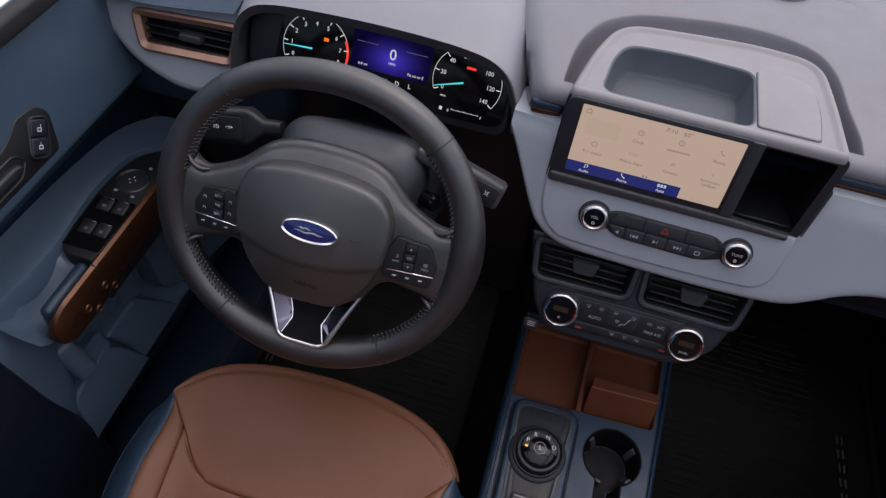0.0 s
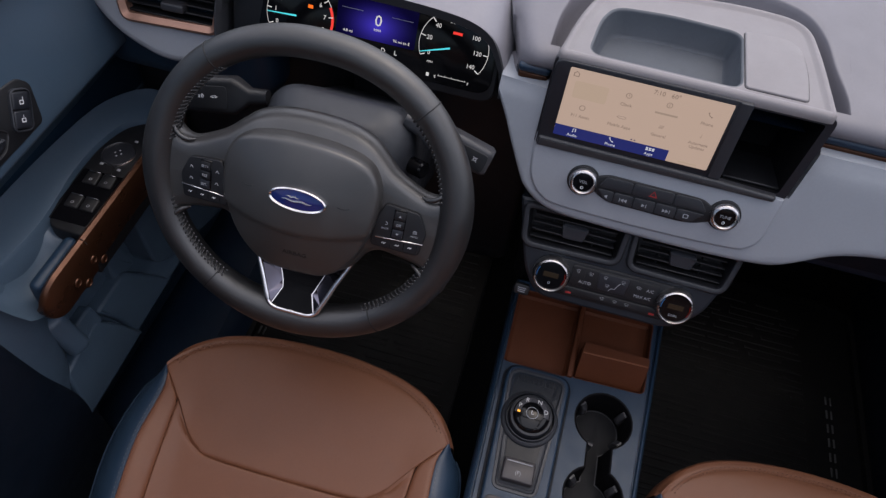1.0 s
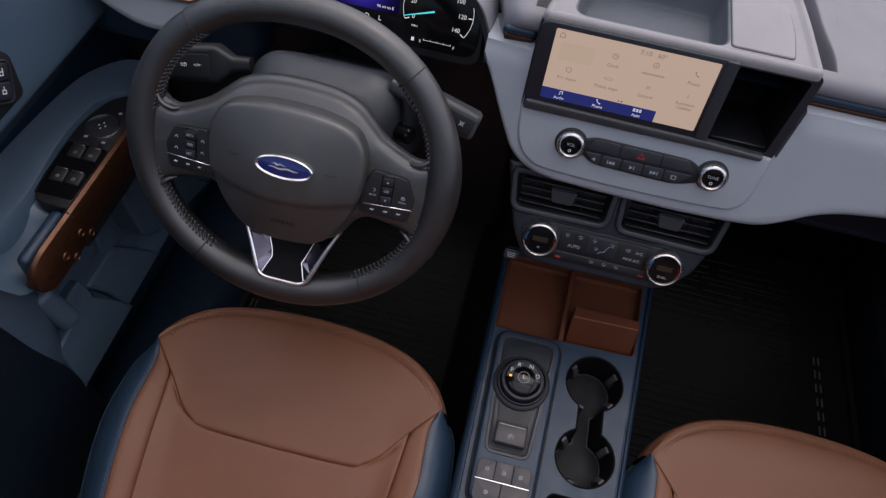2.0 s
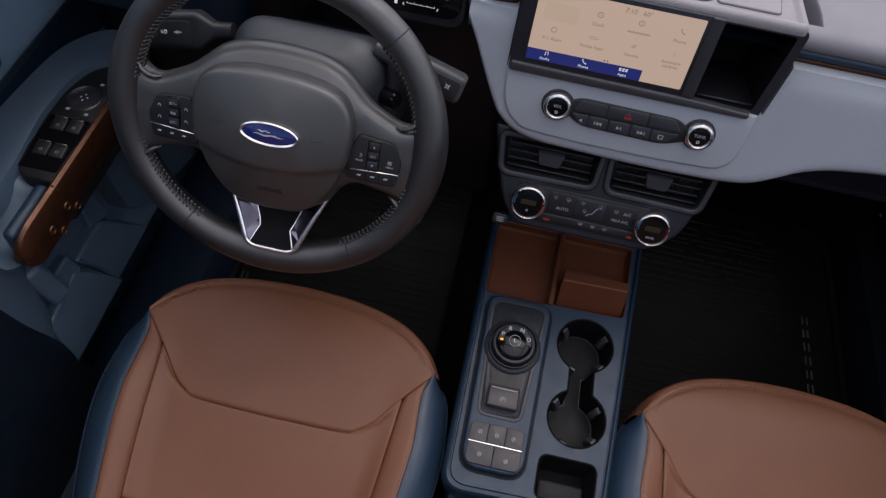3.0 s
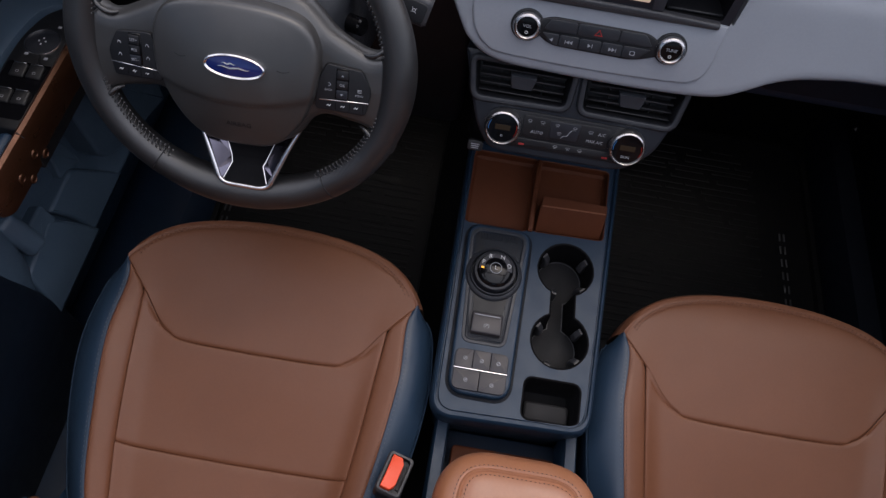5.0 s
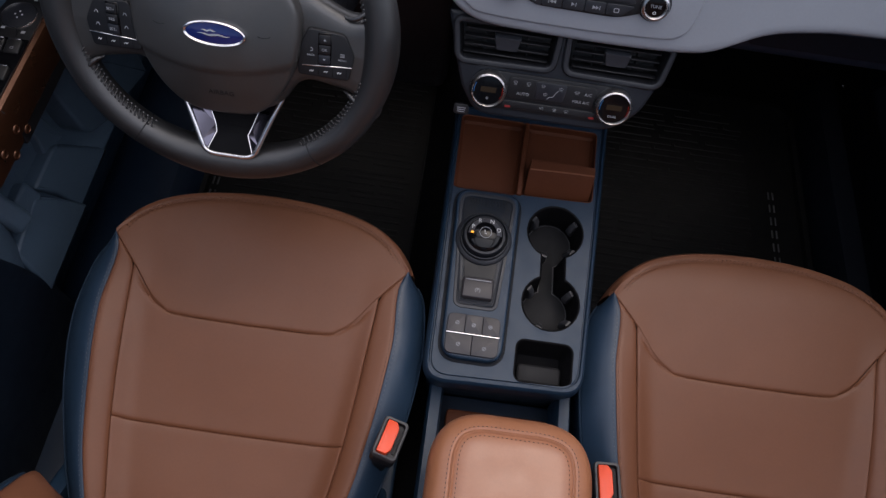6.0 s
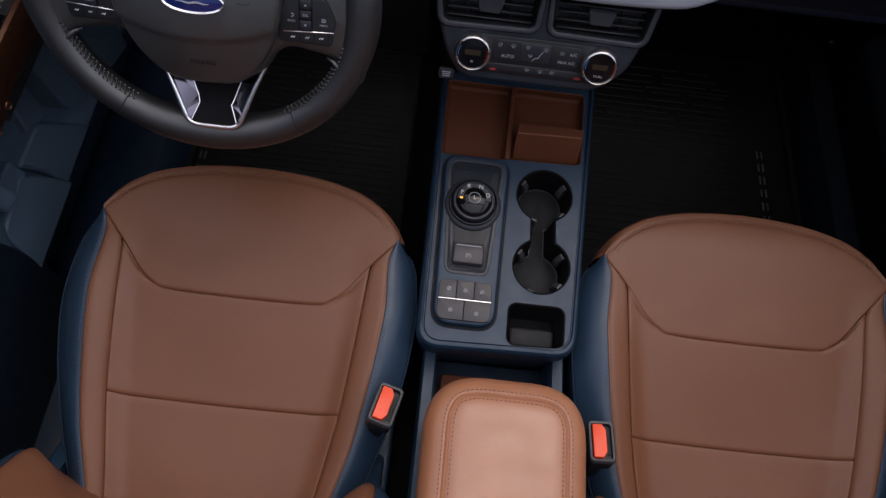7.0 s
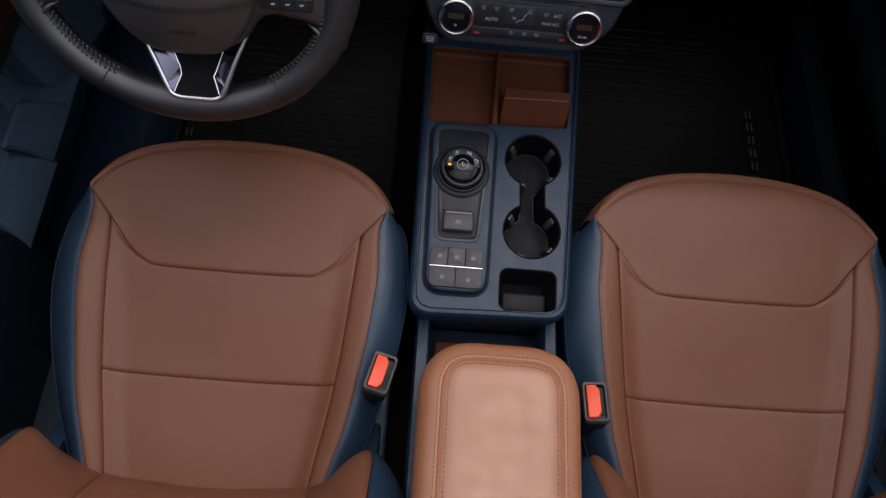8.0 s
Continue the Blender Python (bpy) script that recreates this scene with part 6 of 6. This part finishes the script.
stalk("indicator_stalk", "black indicator stalk with white symbols", -1, pose(-0.074, 0.0660, -0.062, 0, 0, 10), 0.042, 0.108)
stalk("wiper_stalk", "grey-tipped wiper stalk with white symbols", 1, pose(0.084, 0.0800, -0.062, 0, 0, -14), 0.034, 0.104)


# ---- doors ----
def door(s, driver):
    """A front door seen from inside; s is -1 on the driver's side."""
    n = "door_1" if driver else "door_2"
    t = thing(n, "slate blue door panel with a copper grip and switches" if driver else "blue passenger door panel, lower parts coloured as in shade", "car door", kind="structure")

    def pack(bm):
        if s > 0:
            for v in bm.verts:
                v.co.x = -v.co.x
        return bm

    y0, y1 = -0.40, 1.205
    ys = [y0 + (y1 - y0) * k / 30 for k in range(31)]
    # one soft blue panel from the glass down to the armrest
    prof = [(-0.752, 0.868), (-0.744, 0.872), (-0.737, 0.866), (-0.731, 0.845), (-0.724, 0.810), (-0.715, 0.770), (-0.706, 0.732), (-0.7015, 0.712), (-0.7025, 0.7035), (-0.712, 0.694), (-0.735, 0.676), (-0.760, 0.652), (-0.777, 0.625), (-0.786, 0.598)]
    prof = curve(prof, 40)
    part("upper_panel", pack(loft([[(p[0] - 0.03 * max(0, y - 0.62) ** 1.2, y, p[1]) for p in prof] for y in ys], closed=False)), DOOR_BLUE, t, "soft blue upper door panel")
    part("glass_seal", pack(block(0.020, 1.46, 0.026, 0.006, (-0.727, 0.36, 0.868))), RUBBER, t)
    # armrest shelf: slate top strip that closes round the front of the switches
    outer = [(-0.785, -0.25), (-0.784, 0.30), (-0.782, 0.43), (-0.778, 0.53), (-0.764, 0.635), (-0.742, 0.682), (-0.710, 0.708), (-0.672, 0.705)]
    inner = [(-0.740, -0.25), (-0.735, 0.25), (-0.728, 0.34), (-0.719, 0.43), (-0.731, 0.535), (-0.727, 0.60), (-0.716, 0.635), (-0.690, 0.655)]
    a, b = curve(outer, 48), curve(inner, 48)
    cols = []
    for p, q in zip(a, b):
        d = (q - p)
        cols.append([(p.x, p.y, 0.560), (p.x, p.y, 0.590), (p.x + d.x * 0.05, p.y + d.y * 0.05, 0.5965), (p.x + d.x * 0.14, p.y + d.y * 0.14, 0.594), (p.x + d.x * 0.35, p.y + d.y * 0.35, 0.586), (p.x + d.x * 0.8, p.y + d.y * 0.8, 0.584), (p.x + d.x * 0.95, p.y + d.y * 0.95, 0.582), (q.x, q.y, 0.577), (q.x + 0.002, q.y, 0.50)])
    part("armrest", pack(loft(cols, closed=False)), GREY_DOOR, t, "slate blue armrest top")
    # door skin behind; the passenger's is darkened to paint its shade
    part("skin", pack(loft([[(-0.790, y, 0.70), (-0.787, y, 0.60), (-0.768, y, 0.50), (-0.757, y, 0.40), (-0.757, y, 0.12), (-0.78, y, 0.05)] for y in ys], closed=False)), BLUE if driver else NIGHT_AND_SHADE, t)
    if driver:
        # switch plate
        plate = [(-0.7185, 0.438), (-0.660, 0.438), (-0.660, 0.625), (-0.672, 0.655), (-0.694, 0.655), (-0.715, 0.635), (-0.728, 0.595), (-0.730, 0.535)]
        sw = part("switch_plate", slab(rounded(plate, [0.022, 0.002, 0.01, 0.01, 0.012, 0.012, 0.02, 0.02], 5), 0.50, 0.5765, 0.003), BLACK, t, "black window switch plate")
        part("mirror_dial", spun([(0.0235, 0.0), (0.0230, 0.0012), (0.0222, 0.0014), (0.0218, 0.0)], 40), CHROME, sw, at=pose(-0.697, 0.584, 0.5766))
        part("mirror_pad", spun([(0.0220, 0.0), (0.014, 0.0008), (0.0, 0.0015)], 36), CHAR, sw, at=pose(-0.697, 0.584, 0.5764))
        for dx, dy in ((0.0045, 0), (-0.0045, 0), (0, 0.0055), (0, -0.0055)):
            part("icon", block(0.0020, 0.0024, 0.0004, 0.0001, (-0.697 + dx, 0.584 + dy, 0.5784), 1), WHITE, sw)
        part("switch_well", slab(rounded([(-0.7245, 0.452), (-0.668, 0.452), (-0.668, 0.545), (-0.7255, 0.545)], 0.004), 0.5760, 0.5768, 0.0004), GLOSS, sw)
        for y in (0.544, 0.500):
            for x in (-0.7050, -0.6830):
                k = part("window_switch", block(0.0195, 0.021, 0.005, 0.002, (0, 0, 0)), BLACK, sw, at=pose(x, y - 0.014, 0.5775, 7))
                part("switch_edge", block(0.0165, 0.0014, 0.0012, 0.0004, (0, 0.0098, 0.0034), 1), CHROME, k)
                part("icon", holed(rrect(0.0042, 0.0034, 0.0008, 2), [rrect(0.0030, 0.0023, 0.0006, 2)]), DIM, k, at=pose(0, -0.003, 0.0027), smooth=False)
        for x, y in ((-0.7085, 0.560), (-0.681, 0.556), (-0.686, 0.614)):
            part("icon", block(0.005, 0.004, 0.0004, 0.0001, (x, y, 0.5769), 1), DIM, sw)
        # smooth hollow behind the plate and the grip
        cols = []
        for k in range(17):
            y = 0.318 + 0.132 * k / 16
            dip = 0.030 * math.sin(math.pi * min(1.0, k / 14)) ** 0.8
            cols.append([(-0.742, y, 0.5755), (-0.732, y, 0.574 - dip * 0.3), (-0.722, y, 0.566 - dip * 0.75), (-0.708, y, 0.558 - dip), (-0.690, y, 0.553 - dip), (-0.668, y, 0.552 - dip)])
        part("pull_cup", pack(loft(cols, closed=False)), GREY_DOOR, t, "smooth slate hollow behind the grip")
        part("grip_backing", block(0.018, 0.086, 0.062, 0.008, (-0.681, 0.394, 0.542)), BLUE, t)
        # copper grip
        cols = []
        for k in range(53):
            y = 0.337 + 0.036 * (k / 16) ** 2 if k < 16 else 0.373 + (0.70 - 0.373) * (k - 16) / 36
            e = max(0.0, (0.373 - y) / 0.036)
            f = math.sqrt(max(0.0, 1 - e * e)) * 0.97 + 0.03
            low, top = 0.500 - 0.02 * max(0, (y - 0.55) / 0.15), 0.5805
            sec = [(-0.677, low + 0.006), (-0.673, top - 0.03), (-0.668, top - 0.004), (-0.663, top), (-0.658, top - 0.002), (-0.6555, top - 0.008), (-0.657, (top + low) / 2), (-0.662, low + 0.006), (-0.668, low + 0.001), (-0.674, low)]
            sec = [(-0.672 + (x + 0.672) * (0.5 + 0.5 * f), y, 0.548 + (z - 0.548) * f) for x, z in sec]
            cols.append(sec)
        bm = loft(cols, True, False)
        grip = part("grip", pack(bm), COPPER, t, "copper door grip with four screws")
        part("grip_joint", tube([(-0.667, 0.43, 0.577), (-0.661, 0.43, 0.5812), (-0.655, 0.43, 0.573)], 0.0008, 5), RUBBER, grip)
        for y, z in ((0.431, 0.540), (0.451, 0.515), (0.393, 0.538), (0.412, 0.511)):
            part("screw", spun([(0.0068, 0.0), (0.0062, 0.0016), (0.0045, 0.0022), (0.0040, 0.0006), (0.0, 0.0004)], 20), COPPER, grip, at=Matrix(((0, 0, 1, -0.6560 if z > 0.525 else -0.6600), (0, 1, 0, y), (-1, 0, 0, z), (0, 0, 0, 1))))
        # lock switch and inner handle
        flat = Matrix(((0.0, -0.235, 0.972, -0.7105), (1, 0, 0, 0.474), (0, 0.972, 0.235, 0.7435), (0, 0, 0, 1)))
        m = flat @ pose(0, 0, 0, 0, 0, -32)
        plate = [(-0.30, -0.026), (0.014, -0.028), (0.027, 0.017), (0.014, 0.033), (-0.016, 0.037), (-0.040, 0.024), (-0.074, 0.016), (-0.30, 0.016)]
        hp = part("handle_plate", slab(rounded(plate, 0.007, 4), -0.02, 0.0035, 0.002), BLACK, t, "charcoal inner handle plate", at=flat)
        cup = rounded([(-0.29, -0.020), (-0.050, -0.020), (-0.034, -0.006), (-0.046, 0.008), (-0.29, 0.008)], 0.006, 4)
        part("handle_cup", loft([lift(grow(cup, 0.0015), 0.0034), lift(cup, 0.0046), lift(grow(cup, -0.0015), 0.0036), lift(grow(cup, -0.003), 0.0037)], False, True), BLACK, hp)
        bar = [(-0.28, -0.012), (-0.052, -0.012), (-0.044, -0.004), (-0.056, 0.001), (-0.28, 0.001)]
        part("door_handle", slab(rounded(bar, 0.005, 4), 0.003, 0.011, 0.004), CHAR, hp, "charcoal inner door handle")
        hp = part("lock_mount", slab(rrect(0.029, 0.047, 0.009), 0.0, 0.0030, 0.001), BLACK, hp, at=pose(-0.005, 0.003, 0, 0, 0, -32))
        part("lock_bezel", loft([lift(rrect(0.0305, 0.049, 0.009), 0.002), lift(rrect(0.0300, 0.0485, 0.009), 0.0066), lift(rrect(0.0272, 0.0456, 0.008), 0.0072), lift(rrect(0.0262, 0.0446, 0.008), 0.003)]), SLATE_GREY, hp)
        for y in (-0.010, 0.010):
            k = part("lock_switch", block(0.0240, 0.0205, 0.005, 0.003, (0, y * 1.05, 0.0048)), CHAR, hp)
            part("icon", holed(rrect(0.0060, 0.0050, 0.0006, 2), [rrect(0.0036, 0.0028, 0.0004, 2)]), WHITE, hp, at=pose(0, y - 0.001, 0.0074), smooth=False)
            part("icon", block(0.0008, 0.004, 0.0003, 0.0001, (0.002 if y > 0 else 0, y + 0.003, 0.0074), 1), WHITE, hp)
    # map pocket with moulded shapes; the passenger's has shade painted into its colour
    prof = [(-0.752, 0.560), (-0.746, 0.53), (-0.744, 0.48), (-0.742, 0.40), (-0.738, 0.33), (-0.728, 0.290), (-0.712, 0.270), (-0.703, 0.256), (-0.7015, 0.244), (-0.708, 0.238), (-0.735, 0.232), (-0.762, 0.23)]
    prof = curve(prof, 40)
    cols = [[(p[0], y, p[1]) for p in prof] for y in [0.28 + 0.72 * k / 20 for k in range(21)]]
    part("map_pocket", pack(loft(cols, closed=False)), GREY_DOOR if driver else NIGHT_AND_SHADE, t, "moulded slate blue map pocket" if driver else "slate blue map pocket with shade put into its colour", angle=50)
    if driver:
        def moulding(name, pts, x, proud, r, edge, lean=4.0, turn=0.0, back=0.05):
            """A rounded raised field on the pocket, outlined in (along, up)."""
            cy, cz = sum(p[0] for p in pts) / len(pts), sum(p[1] for p in pts) / len(pts)
            m = Matrix(((0, 0, 1, x), (1, 0, 0, cy), (0, 1, 0, cz), (0, 0, 0, 1))) @ pose(0, 0, 0, lean, turn, 0)
            return part(name, slab(rounded([(p[0] - cy, p[1] - cz) for p in pts], r, 6), -back, proud, edge, 5), GREY_DOOR, t, at=m)

        # smooth field under the switches
        moulding("pocket_panel", [(0.586, 0.312), (0.640, 0.283), (0.80, 0.230), (0.80, 0.54), (0.568, 0.54)], -0.716, 0.014, [0.030, 0.03, 0.01, 0.01, 0.01], 0.006, -5)
        # lower front wall of the bin, in two stepped fields
        moulding("pocket_wall", [(0.342, 0.238), (0.500, 0.238), (0.472, 0.300), (0.440, 0.352), (0.350, 0.338)], -0.716, 0.016, [0.004, 0.006, 0.03, 0.010, 0.010], 0.006, -10)
        moulding("pocket_step", [(0.494, 0.238), (0.616, 0.238), (0.580, 0.290), (0.535, 0.352), (0.452, 0.352), (0.480, 0.300)], -0.721, 0.014, [0.004, 0.006, 0.03, 0.012, 0.010, 0.02], 0.006, -9)
        moulding("pocket_ledge", [(0.392, 0.335), (0.452, 0.335), (0.452, 0.372), (0.400, 0.372)], -0.726, 0.012, 0.008, 0.005, -22)
        moulding("pocket_recess_rib", [(0.515, 0.345), (0.568, 0.330), (0.560, 0.392), (0.528, 0.398)], -0.738, 0.010, 0.010, 0.005, -12)
        # bottle holder: a rounded bulge with a flat pad on its shoulder
        bulge = []
        for k in range(15):
            a = k / 14
            z = 0.300 + 0.275 * a
            reach = 0.052 * math.sin(math.pi * min(1.0, 0.10 + 0.62 * (1 - a)) ) ** 0.7
            row = []
            for i in range(17):
                u = i / 16
                y = 0.235 + 0.152 * u + 0.012 * math.sin(math.pi * a)
                row.append((-0.752 + reach * (1 - max(0.0, (u - 0.55) / 0.45) ** 3.0), y, z))
            bulge.append(row)
        part("bottle_holder", loft(bulge, closed=False), GREY_DOOR, t, "moulded bottle holder bulge", angle=60)
        part("holder_tab", block(0.030, 0.034, 0.084, 0.011, (0, 0, 0), 5), GREY_DOOR, t, at=pose(-0.708, 0.380, 0.412, 10, -10, -20))
        # blue panel behind the pocket, its occlusion shade painted as darker navy
        rear = rounded([(-0.40, 0.06), (0.372, 0.06), (0.361, 0.235), (0.334, 0.350), (0.310, 0.440), (0.284, 0.572), (-0.40, 0.572)], [0.01, 0.02, 0.03, 0.05, 0.05, 0.03, 0.01], 5)
        part("rear_lower_panel", slab(rear, -0.05, 0.055, 0.018, 6), NAVY_SHADED, t, "smooth navy lower rear door panel, coloured as in shade", at=Matrix(((0, 0, 1, -0.748), (1, 0, 0, 0), (0, 1, 0, 0), (0, 0, 0, 1))))
    part("speaker_ring", pack(block(0.02, 0.20, 0.20, 0.008, (-0.765, 0.16, 0.20))), BLUE_DARK, t)
    # outer skin closes the door; the passenger's colour holds the shade
    part("outer_panel", pack(block(0.03, 1.70, 0.76, 0.012, (-0.815, 0.40, 0.325))), BLUE_DARK if driver else NIGHT_AND_SHADE, t)
    return t


door(-1, True)
door(1, False)
